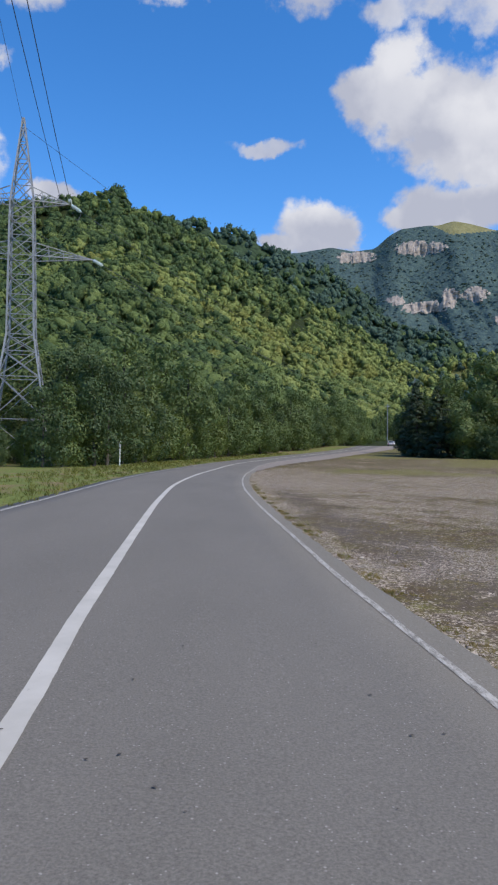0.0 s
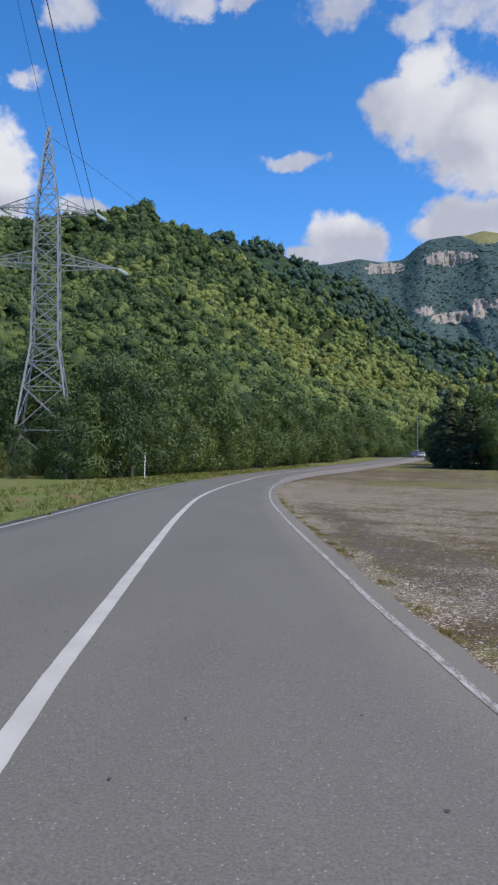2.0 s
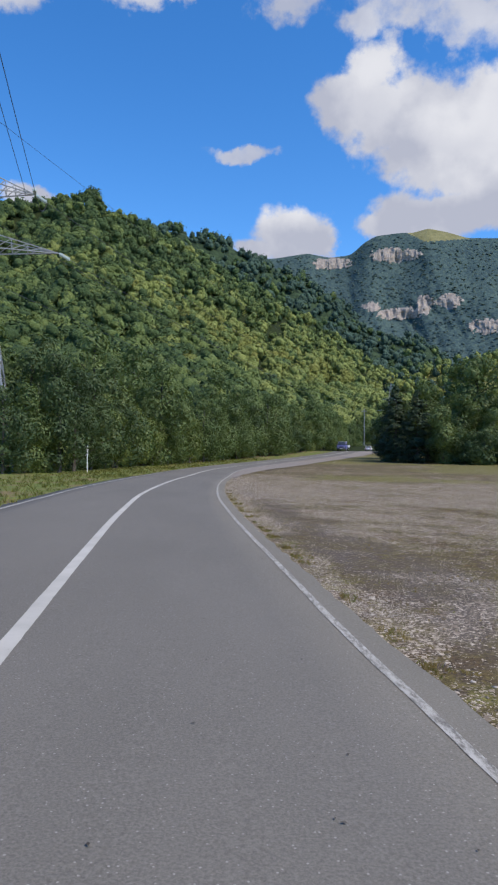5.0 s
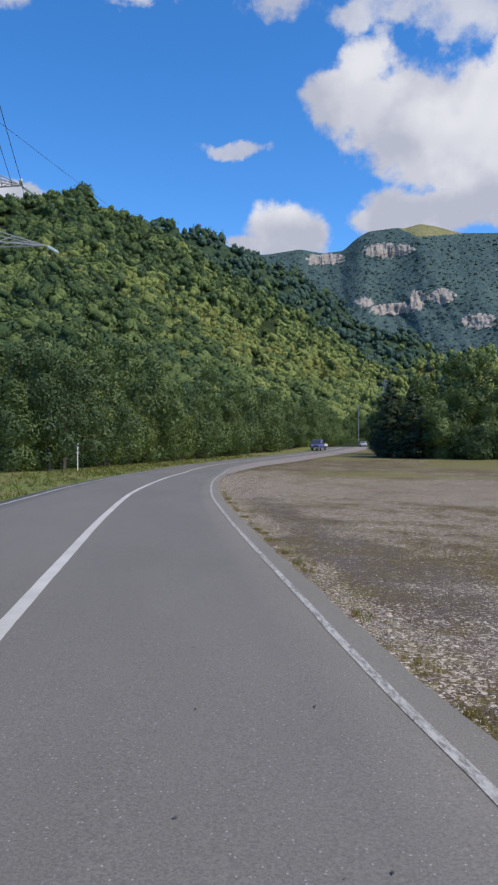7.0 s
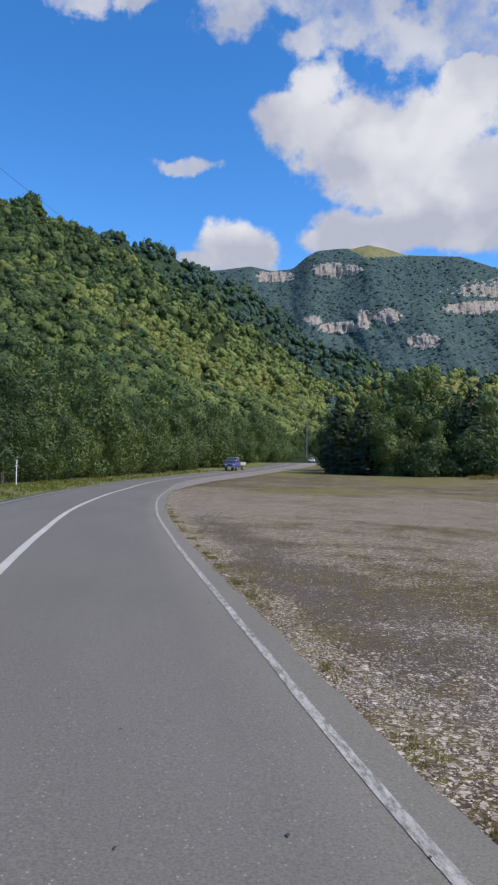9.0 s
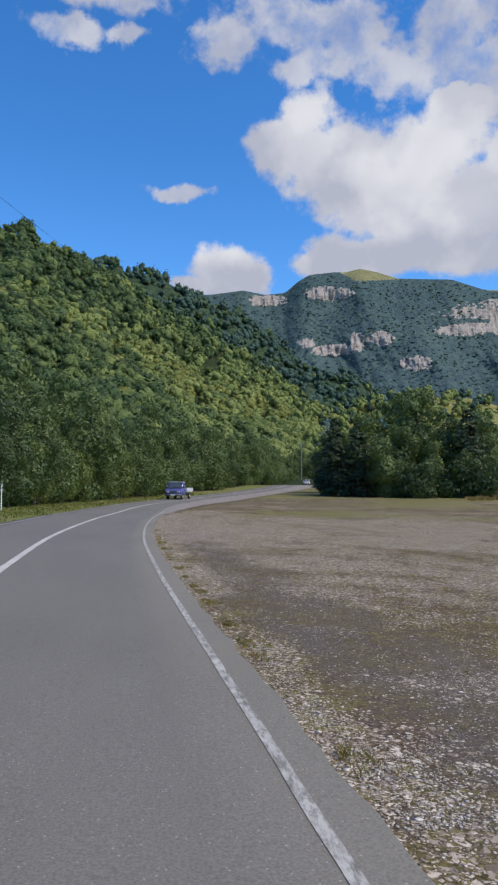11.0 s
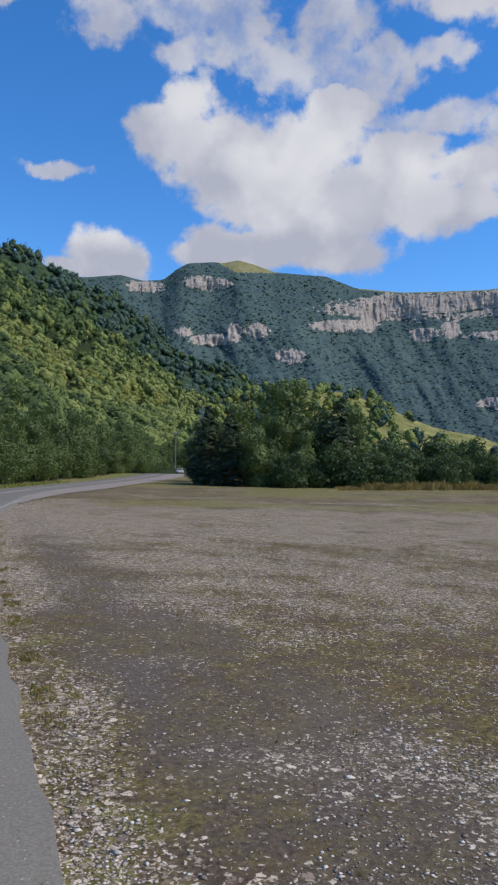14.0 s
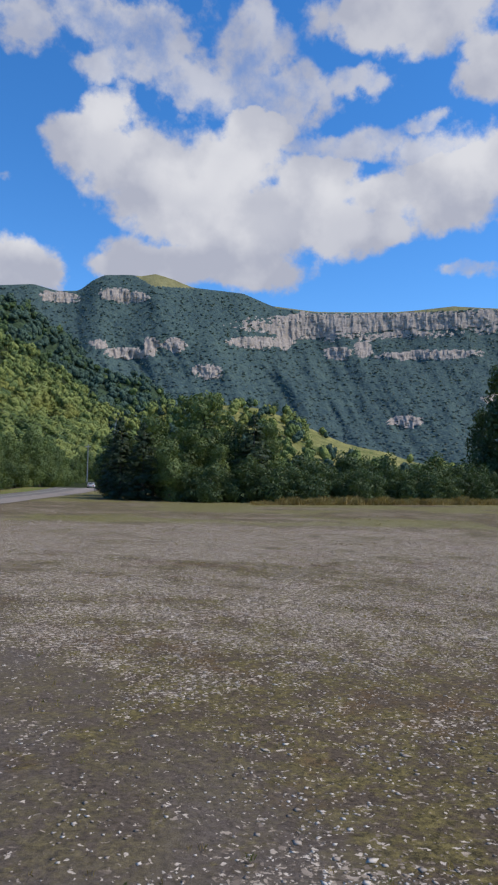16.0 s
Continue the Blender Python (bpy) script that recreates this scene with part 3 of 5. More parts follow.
build_ground()
far_part = MID[:, 1] > 47
shoulder = ribbon("gravel_shoulder", (RIGHT_LINE + SIDE * 0.1)[far_part], (RIGHT_LINE + SIDE * (0.4 + 3.4 * np.clip((MID[:, 1] - 47) / 40, 0, 1))[:, None])[far_part], 0.05, [M_SHOULDER], 0.12, 5)
tagged(shoulder, "pale beige gravel shoulder along the far road", "gravel shoulder", kind="structure")
VERGE_OUT = LEFT_LINE - SIDE * np.interp(MID[:, 1], [30, 62, 80], [24.0, 18.0, 5.5])[:, None]
verge = ribbon("verge", VERGE_OUT, LEFT_LINE - SIDE * 0.25, 0.02, [M_VERGE], 0.06, 18)
tagged(verge, "yellow-green grass verge beside the road", "grass verge", kind="structure")


# ---- hills ----
def ridge(points):
    az, el, far = np.array(points, float).T
    return lambda a: np.interp(a, az, el), lambda a: np.interp(a, az, far)


def bumpy(x, y, scale, seed=0.0, octaves=4):
    out = np.zeros(np.shape(x))
    flat = np.stack([np.ravel(x) * scale, np.ravel(y) * scale], -1)
    out = np.array([noise.fractal(Vector((a, b, seed)), 0.9, 2.1, octaves) for a, b in flat])
    return out.reshape(np.shape(x))


class Slope:
    """A hillside round the valley: a foot, a crest whose height above the eye is known by direction, and a falling back."""

    def __init__(self, points, foot, power, rough, lower=0.0, seed=0.0):
        self.crest, self.far = ridge(points)
        self.foot, self.power, self.rough, self.lower, self.seed = foot, power, rough, lower, seed

    def at(self, az, s):
        """The place at an azimuth (degrees) and a share s of the way from foot to crest; past 1 it falls off behind."""
        far, foot = self.far(az), self.foot(az)
        r = foot + (far - foot) * s
        top = 1.6 + (far * np.tan(np.radians(self.crest(az)))) - self.lower
        base = 3.0
        z = base + (top - base) * np.where(s <= 1, np.clip(s, 0, 1) ** self.power, 1 - (s - 1) * 1.2)
        a = np.radians(az)
        x, y = np.sin(a) * r, np.cos(a) * r
        return x, y, z, r

    def mesh(self, name, mat, az0, az1, naz, ns):
        az, s = np.meshgrid(np.linspace(az0, az1, naz), np.linspace(-0.03, 1.35, ns), indexing="ij")
        x, y, z, r = self.at(az, s)
        z = z + self.rough * bumpy(x, y, 0.012, self.seed) * np.clip(s * 3, 0, 1)
        z = np.where(s < 0, 1.0, z)
        i, j = np.meshgrid(np.arange(naz - 1), np.arange(ns - 1), indexing="ij")
        a = i * ns + j
        faces = np.stack([a, a + ns, a + ns + 1, a + 1], -1).reshape(-1, 4)
        return new(name, mesh_of(name, np.stack([x, y, z], -1).reshape(-1, 3), faces, [mat], smooth=True))

    def spot(self, az, s):
        x, y, z, r = self.at(np.array([az]), np.array([s]))
        n = noise.fractal(Vector((x[0] * 0.012, y[0] * 0.012, self.seed)), 0.9, 2.1, 4)
        return x[0], y[0], z[0] + self.rough * n * min(1, max(0, s * 3)), r[0]


NEAR_HILL = Slope([(-75, 15, 420), (-40, 16, 460), (-24, 17.2, 500), (-17, 17.8, 520), (-14, 18.5, 530), (-10.6, 18.9, 540), (-8, 17.5, 560),
                   (-4.7, 16.4, 600), (-1, 14.6, 650), (3, 12.6, 700), (6, 10.9, 750), (9, 9.0, 790), (11.5, 7.0, 810), (14, 5.0, 820),
                   (18, 2.6, 830), (24, 1.5, 830)], lambda a: np.interp(a, [-60, -20, 0, 10, 20], [90, 120, 150, 210, 300]), 1.5, 9.0, 0.0, 1.0)
FAR_HILL = Slope([(-75, 17, 1250), (-20, 17.5, 1250), (-8.4, 17.4, 1250), (-4.7, 17.3, 1250), (-1, 16.5, 1270), (3.5, 15.3, 1300), (5.4, 14.1, 1320), (9, 12.2, 1350),
                  (11.3, 10.1, 1380), (14.4, 8.7, 1400), (19.5, 6.4, 1420), (24, 5.0, 1430), (30, 3.0, 1440)], lambda a: 700 + 0 * a, 1.15, 26.0, 0.0, 4.0)
SPUR = Slope([(13, 5.5, 640), (19, 7.3, 660), (22, 7.2, 680), (24, 7.0, 690), (26.5, 6.2, 700), (28.7, 5.3, 710), (31.5, 4.4, 720), (34, 3.7, 730), (37.3, 2.6, 740), (41, 1.6, 750), (50, 1.2, 760)],
             lambda a: 430 + 0 * a, 1.1, 5.0, 0.0, 7.0)
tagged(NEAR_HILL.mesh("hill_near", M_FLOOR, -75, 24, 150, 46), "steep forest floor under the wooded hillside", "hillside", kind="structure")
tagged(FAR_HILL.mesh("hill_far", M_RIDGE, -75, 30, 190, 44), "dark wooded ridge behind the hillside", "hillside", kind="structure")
tagged(SPUR.mesh("hill_spur", M_MEADOW, 13, 50, 110, 30), "meadow spur at the foot of the mountain", "hillside", kind="structure")


# ---- mountain ----
SKYLINE = [(-4, 15.0), (4.1, 15.45), (6.6, 15.8), (8.4, 15.45), (10.1, 15.6), (11.2, 16.5), (12.1, 16.95), (14.1, 17.1), (15.0, 17.05), (16.2, 17.3), (17.6, 16.95),
           (19.2, 16.4), (23.4, 16.05), (25.8, 15.1), (29.5, 14.65), (35.9, 14.5), (38, 14.6), (40.3, 14.75), (43.8, 14.35), (50, 14.6), (62, 14.0), (75, 12)]
# bare cliffs: azimuth, elevation, half width, half height (degrees)
CLIFFS = [(34.5, 13.5, 11.5, 1.05), (28.6, 13.5, 3.6, 1.1), (45, 13.5, 8, 0.95), (13.6, 15.5, 2.2, 0.55), (8.6, 15.0, 1.6, 0.5), (11.8, 11.6, 0.7, 0.4), (14.2, 11.0, 1.9, 0.5), (16.0, 11.8, 0.7, 0.7),
          (17.8, 11.8, 1.0, 0.6), (20.5, 9.8, 1.4, 0.6), (24.4, 12.2, 2.4, 0.55), (26.8, 12.4, 0.9, 0.8), (31.2, 11.4, 1.2, 0.6), (33.3, 11.6, 0.8, 0.7), (38.5, 11.1, 4.2, 0.4), (36.6, 5.9, 1.4, 0.5), (43.5, 7.6, 1.2, 0.4)]


def build_mountain():
    az_s, el_s = np.array(SKYLINE).T
    naz, ns = 720, 170
    az, s = np.meshgrid(np.linspace(-4, 62, naz), np.linspace(0, 1, ns), indexing="ij")
    top = np.interp(az, az_s, el_s)
    round_off = np.hanning(11) / np.hanning(11).sum()
    top = np.apply_along_axis(lambda v: np.convolve(np.pad(v, 5, "edge"), round_off, "valid"), 0, top)
    el = 1.0 + (top - 1.0) * s
    # raggedness for the shape of patches and gullies
    rag = bumpy(az, el * 2.2, 0.9, 3.0, 5)
    rag2 = bumpy(az, el * 2, 3.2, 9.0, 4)
    bare = np.full(az.shape, -1.0)
    for a, e, w, h in CLIFFS:
        d = np.hypot((az - a) / w, (el - e) / h)
        bare = np.maximum(bare, np.minimum(0.8, 1.1 * (1 - d**2)))
    bare = bare + 0.50 * rag + 0.75 * rag2
    # a wooded ledge runs along the great cliff
    bare = bare - 1.1 * np.exp(-(((el - 13.0 - 0.12 * np.sin(az * 0.9)) / 0.13) ** 2)) * (az > 31) * np.clip(0.75 + 1.5 * rag, 0, 1)
    rock = np.clip(bare * 3, 0, 1)
    # the slope leans back; cliffs stand nearly upright, ledges between them reach back
    lean = np.where(rock > 0.3, 0.25, 1.0)
    kernel = np.ones(31) / 31
    lean = np.apply_along_axis(lambda v: np.convolve(np.pad(v, 15, "edge"), kernel, "valid"), 0, lean)
    depth = np.cumsum(lean, axis=1)
    depth = depth / depth[:, -1:]
    dome = np.clip((el - 16.2) * 4, 0, 1) * ((az > 14.7) & (az < 19.6))
    far = 1500 + 1150 * depth + (1 - dome) * (5 * rag + 2.0 * rag2 + rock * (9 * bumpy(az, el * 0.3, 3.0, 14.0, 4) - 6))
    # spurs and gullies run down and across the slope
    gully = bumpy(az + 0.5 * el, el * 0.35, 0.22, 21.0, 4)
    folds = bumpy(az + 0.4 * el, el * 0.3, 0.75, 33.0, 4)
    far = far + (75 * gully + 5 * folds) * np.clip((1 - s) * 3, 0, 1) * np.clip(s * 4, 0, 1)
    z = 1.6 + far * np.tan(np.radians(el))
    a = np.radians(az)
    verts = np.stack([np.sin(a) * far, np.cos(a) * far, z], -1)
    i, j = np.meshgrid(np.arange(naz - 1), np.arange(ns - 1), indexing="ij")
    k = i * ns + j
    faces = np.stack([k, k + ns, k + ns + 1, k + 1], -1).reshape(-1, 4)
    mid = lambda f: (f[:-1, :-1] + f[1:, 1:]) / 2
    kind = np.where(mid(bare) > 0.12, 1, 0)
    grassy = ((mid(az) > 14.6) & (mid(az) < 19.3) & (mid(el) > 16.35 + 0.5 * np.clip(16.0 - mid(az), 0, 2))) | ((mid(az) > 37.3) & (mid(az) < 41.5) & (mid(el) > 14.42)) | ((mid(top) - mid(el) < 0.09) & (mid(az) > 26))
    kind = np.where(grassy, 2, kind)
    ob = new("mountain", mesh_of("mountain", verts.reshape(-1, 3), faces, [M_HAZED_WOOD, M_ROCK, M_DOME], kind.ravel(), smooth=False))
    ob.data.polygons.foreach_set("use_smooth", kind.ravel() != 1)
    tagged(ob, "limestone mountain with pale cliff bands and woods", "mountain", kind="structure")
    # the plateau behind the rim
    crest = verts[:, -1]
    back = crest * (1.5, 1.5, 1.0) - (0, 0, 250)
    n = len(crest)
    pv = np.concatenate([crest, back])
    q = np.arange(n - 1)
    tagged(new("mountain_plateau", mesh_of("mountain_plateau", pv, np.stack([q, q + 1, q + 1 + n, q + n], -1), [M_DOME])), "grassy plateau behind the cliffs", "mountain", kind="structure")
    return verts, bare, az, el, grassy


MOUNT, BARE, M_AZ, M_EL, GRASSY = build_mountain()


# ---- trees ----
def leaf_cards(rnd, centres, outward, size):
    """Small pointed leaf sprays at the centres, roughly facing outward."""
    n = len(centres)
    nrm = outward + rnd.normal(0, 0.24, (n, 3))
    nrm /= np.linalg.norm(nrm, axis=1)[:, None] + 1e-9
    t = np.cross(nrm, rnd.normal(0, 1, (n, 3)))
    t /= np.linalg.norm(t, axis=1)[:, None] + 1e-9
    b = np.cross(nrm, t)
    w = size * rnd.uniform(0.55, 1.25, (n, 1))
    tip = nrm * w * rnd.uniform(-0.25, 0.25, (n, 1))
    v = np.stack([centres - t * w, centres - b * w * 0.46 + tip, centres + t * w * 0.9, centres + b * w * 0.42 - tip], 1)
    return v.reshape(-1, 3), np.arange(4 * n).reshape(-1, 4)


def ball_points(rnd, n, inner=0.55):
    d = rnd.normal(0, 1, (n, 3))
    d /= np.linalg.norm(d, axis=1)[:, None]
    return d, rnd.uniform(inner**3, 1, (n, 1)) ** (1 / 3)


def crown_shape(rnd, lobes, leaves, size):
    """Leaf sprays on overlapping lobes (centre, radii). Returns verts, faces."""
    weight = np.array([lr[0] * lr[2] for _, lr in lobes])
    share = (leaves * weight / weight.sum()).astype(int) + 3
    vs, fs, base = [], [], 0
    for (c, r), k in zip(lobes, share):
        d, q = ball_points(rnd, k)
        # sprays gather into boughs
        knots = rnd.normal(0, 1, (9, 3))
        knots /= np.linalg.norm(knots, axis=1)[:, None]
        near = (d @ knots.T).max(1)[:, None]
        q = q * (0.80 + 0.28 * near)
        pts = np.array(c) + d * q * np.array(r)
        v, f = leaf_cards(rnd, pts, d, size)
        vs.append(v)
        fs.append(f + base)
        base += len(v)
    return np.concatenate(vs), np.concatenate(fs)


def broadleaf(seed, height, spread, leaves, size, mat, low=0.05, slim=False):
    """A tree: tapered trunk with limbs, and a crown of leaf sprays in lobes."""
    rnd = np.random.RandomState(seed)
    thing = new("tree")
    bm = bmesh.new()
    lean = rnd.uniform(-0.25, 0.25, 2)
    bole = [(lean[0] * s * s * 2, lean[1] * s * s * 2, s * height * 0.9 - 0.3) for s in np.linspace(0, 1, 6)]
    tube(bm, bole, [height * 0.018 * (1 - 0.85 * s) + 0.015 for s in np.linspace(0, 1, 6)], 7)
    lobes = []
    n = 11 if not slim else 8
    for i in range(n):
        s = low + (0.95 - low) * (i + 0.5) / n
        w = rnd.uniform(0, 6.28)
        reach = spread * math.sin(math.pi * min(1, 0.18 + s * 0.82)) ** 0.7 * rnd.uniform(0.35, 0.75)
        c = (math.cos(w) * reach, math.sin(w) * reach, height * s)
        big = spread * rnd.uniform(0.34, 0.60) * (1.1 - 0.5 * s)
        lobes.append((c, (big, big, big * rnd.uniform(0.7, 1.1))))
        start = Vector((lean[0] * s * s, lean[1] * s * s, max(0.3, height * (s - 0.12))))
        tube(bm, [start, start.lerp(Vector(c), 0.5) + Vector((0, 0, 0.1)), Vector(c)], [height * 0.007, height * 0.005, 0.012], 5)
    lobes.append(((lean[0], lean[1], height * 0.88), (spread * 0.33, spread * 0.33, height * 0.13)))
    lobes.append(((0, 0, height * 0.5), (spread * 0.55, spread * 0.55, height * 0.32)))
    part("trunk", bm, M_BARK, thing, "dark brown bark")
    v, f = crown_shape(rnd, lobes, leaves, size)
    crown = new("crown", mesh_of("crown", v, f, [mat]))
    crown.parent = thing
    return thing


def conifer(seed, height, spread, mat):
    """A broad fir: straight tapered trunk, whorls of drooping boughs set with needle sprays."""
    rnd = np.random.RandomState(seed)
    thing = new("tree")
    bm = bmesh.new()
    tube(bm, [(0, 0, s * height * 0.98 - 0.3) for s in np.linspace(0, 1, 6)], [height * 0.016 * (1 - 0.92 * s) + 0.01 for s in np.linspace(0, 1, 6)], 7)
    pts, outs = [], []
    z = 0.35
    while z < height * 0.97:
        share = z / height
        reach = spread * (1 - share) ** 0.75 * (0.75 + 0.25 * min(1, share * 6))
        for k in range(8):
            w = rnd.uniform(0, 6.28)
            r = reach * rnd.uniform(0.65, 1.12)
            way = np.array((math.cos(w), math.sin(w), 0.0))
            tip = np.array((0, 0, z)) + way * r + np.array((0, 0, r * rnd.uniform(-0.22, 0.10)))
            tube(bm, [(0, 0, z), tuple((np.array((0, 0, z)) + tip) / 2 + (0, 0, 0.06 * r)), tuple(tip)], [0.03, 0.02, 0.008], 4)
            n = int(10 + 34 * r / spread)
            u = rnd.uniform(0.18, 1.0, (n, 1)) ** 0.7
            side = np.array((-way[1], way[0], 0))
            p = np.array((0, 0, z)) * (1 - u) + tip * u + side * rnd.normal(0, 1, (n, 1)) * 0.22 * r * (1.15 - u) + np.array((0, 0, 0.06)) * rnd.normal(0, 1.2, (n, 1))
            pts.append(p)
            outs.append(np.tile(way * 0.75 + np.array((0, 0, 0.75)), (n, 1)))
        z += height * 0.032 * rnd.uniform(0.8, 1.25)
    part("trunk", bm, M_BARK, thing, "dark brown bark")
    v, f = leaf_cards(rnd, np.concatenate(pts), np.concatenate(outs), 0.23)
    crown = new("crown", mesh_of("crown", v, f, [mat]))
    crown.parent = thing
    return thing


def place(x, y, turn=0.0, size=1.0, sink=0.05):
    return Matrix.LocRotScale((x, y, float(ground_z(x, y)) - sink), Euler((0, 0, turn)), (size, size, size))


def plant(kinds, spots, group, rnd):
    """Sets copies of the model trees at spots (x, y, height factor); the models take the first spots."""
    used = [False] * len(kinds)
    for x, y, size, k in spots:
        m = place(x, y, rnd.uniform(0, 6.28), size)
        if used[k]:
            copy_thing(kinds[k], m)
        else:
            used[k] = True
            kinds[k].matrix_basis = m
        tagged(kinds[k], group=group)


def build_roadside_trees():
    rnd = np.random.RandomState(11)
    kinds = [broadleaf(21, 9.0, 3.2, 4800, 0.185, M_LEAF_DARK), broadleaf(22, 10.0, 3.6, 5000, 0.195, M_LEAF_MID),
             broadleaf(23, 8.2, 2.8, 4600, 0.18, M_LEAF_MID), broadleaf(24, 7.0, 2.6, 4200, 0.17, M_LEAF_FRESH), broadleaf(25, 11.0, 3.0, 4600, 0.185, M_LEAF_DARK, 0.05, True)]
    for k, words in zip(kinds, ("dark green broadleaf tree at the forest edge", "green broadleaf tree at the forest edge", "slender green tree at the forest edge",
                                "fresh green young tree at the forest edge", "tall dark green tree at the forest edge")):
        tagged(k, words, "tree")
    spots = []
    # the front row follows the road at some metres from its left edge, then two looser rows
    for row, (off, gap) in enumerate(((6.4, 2.9), (9.6, 3.8))):
        path = MID - SIDE * (2.6 + off)
        run, at = 0.0, None
        for p in path:
            if p[1] < 16 or p[1] > 255:
                continue
            if at is None or np.hypot(*(p - at)) > gap * rnd.uniform(0.8, 1.2):
                at = p
                x, y = p + rnd.uniform(-0.7, 0.7, 2)
                if y < 53 and x < -0.235 * y:
                    continue
                k = int(rnd.choice(5, p=[0.28, 0.24, 0.2, 0.14, 0.14] if y < 75 else [0.12, 0.32, 0.26, 0.22, 0.08]))
                size = rnd.uniform(0.85, 1.2) * (0.95 + 0.18 * row)
                if y < 50 and x < -9.5:
                    size *= 0.80
                spots.append((x, y, size, k))
    # the forest edge behind the pylon
    for k, az in enumerate(np.arange(-27, -10.5, 1.5)):
        far = rnd.uniform(57, 62) + 5 * (k % 2)
        spots.append((far * math.sin(radians(az)), far * math.cos(radians(az)), rnd.uniform(1.05, 1.45), int(rnd.choice(4))))
    # the wood closes the view where the road goes out of sight
    for az in np.arange(9.4, 14.2, 0.6):
        far = rnd.uniform(282, 300)
        spots.append((far * math.sin(radians(az)), far * math.cos(radians(az)), rnd.uniform(1.3, 1.7), int(rnd.choice([1, 2, 3]))))
    # saplings and brush at the pylon's feet
    for az, far, size in ((-25.5, 47, 0.5), (-24, 50, 0.55), (-22.6, 46.5, 0.40), (-21, 48.5, 0.36), (-19.4, 47, 0.30), (-17.6, 48, 0.42), (-16.2, 47, 0.72), (-14.8, 49.5, 0.85), (-13.4, 51, 0.8), (-20, 52, 0.5), (-18.3, 56, 0.62)):
        spots.append((far * math.sin(radians(az)), far * math.cos(radians(az)), size, int(rnd.choice([0, 2, 3]))))
    plant(kinds, spots, "trees along the road", rnd)


build_roadside_trees()


def build_thicket():
    """The clump of trees and shrubs beyond the field."""
    rnd = np.random.RandomState(31)
    kinds = [broadleaf(41, 11.0, 3.9, 6400, 0.22, M_LEAF_DARK, 0.05), broadleaf(42, 10.0, 3.6, 5800, 0.22, M_LEAF_MID, 0.05), broadleaf(43, 9.5, 3.4, 5600, 0.22, M_LEAF_MID, 0.05),
             broadleaf(44, 4.6, 2.6, 2300, 0.19, M_LEAF_DARK, 0.06), broadleaf(45, 14.0, 4.6, 4400, 0.3, M_LEAF_DARK, 0.08), conifer(46, 11.6, 4.2, M_NEEDLE)]
    for k, words in zip(kinds, ("bushy dark green tree at the far edge of the field", "dark green tree in the thicket beyond the field", "green tree in the thicket beyond the field",
                                "low dark green shrub beyond the field", "tall dark green tree beyond the shrubs", "broad dark fir with layered boughs at the field edge")):
        tagged(k, words, "tree")
    tagged(kinds[3], category="shrub")
    spots = []
    for az, far, size, k in ((12.9, 118, 0.86, 0), (13.5, 107, 1.0, 5), (15.1, 103, 0.92, 5), (15.9, 108, 1.18, 1), (17.0, 101, 0.84, 2), (18.2, 104, 1.2, 2), (19.6, 108, 1.28, 1), (20.7, 102, 0.95, 2),
                             (21.9, 106, 1.14, 0), (23.2, 104, 1.06, 5), (24.3, 110, 0.98, 1), (14.2, 118, 1.2, 2), (16.6, 119, 1.26, 2), (19.0, 119, 1.34, 1), (21.4, 118, 1.25, 2)):
        a = radians(az)
        spots.append((far * math.sin(a), far * math.cos(a), size, k))
    for i in range(46):
        az = 17 + 37 * (i + rnd.uniform(0, 1)) / 46
        a, far = radians(az), rnd.uniform(98, 105) + max(0, az - 24) * 1.0
        spots.append((far * math.sin(a), far * math.cos(a), rnd.uniform(0.74, 1.12) * (1.05 - 0.012 * max(0, az - 25)), 3))
    for i in range(34):
        az = 24 + 30 * (i + rnd.uniform(0, 1)) / 34
        a, far = radians(az), rnd.uniform(108, 124) + max(0, az - 24) * 0.9
        spots.append((far * math.sin(a), far * math.cos(a), rnd.uniform(1.0, 1.4), 3))
    for az, far, size in ((40.6, 152, 1.2), (42.0, 146, 1.5), (43.9, 143, 1.7), (45.8, 146, 1.75), (47.5, 142, 1.7), (50, 146, 1.6)):
        a = radians(az)
        spots.append((far * math.sin(a), far * math.cos(a), size, 4))
    plant(kinds, spots, "thicket beyond the field", rnd)


build_thicket()


def unit_ball(sub):
    bm = bmesh.new()
    bmesh.ops.create_icosphere(bm, subdivisions=sub, radius=1.0)
    bm.verts.index_update()
    v = np.array([p.co[:] for p in bm.verts])
    f = np.array([[p.index for p in q.verts] for q in bm.faces])
    bm.free()
    return v, f


BALLS = (unit_ball(2), unit_ball(1), unit_ball(1))


def canopy_shape(rnd, lobes, sprays, level):
    """A crown seen from afar: lumpy boughs with leaf sprays standing out of them. Triangles."""
    iv, tri = BALLS[level]
    vs, fs, base = [], [], 0
    for c, r in lobes[: (6, 5, 4)[level] - 1] + lobes[-1:]:
        v = iv * rnd.uniform(0.66, 1.18, (len(iv), 1)) * np.array(r) * 0.84 + np.array(c)
        vs.append(v)
        fs.append(tri + base)
        base += len(v)
    v, f = crown_shape(rnd, lobes, sprays, (0.072, 0.13, 0.17)[level])
    vs.append(v)
    fs.append(f[:, :3] + base)
    fs.append(f[:, (0, 2, 3)] + base)
    return np.concatenate(vs), np.concatenate(fs)


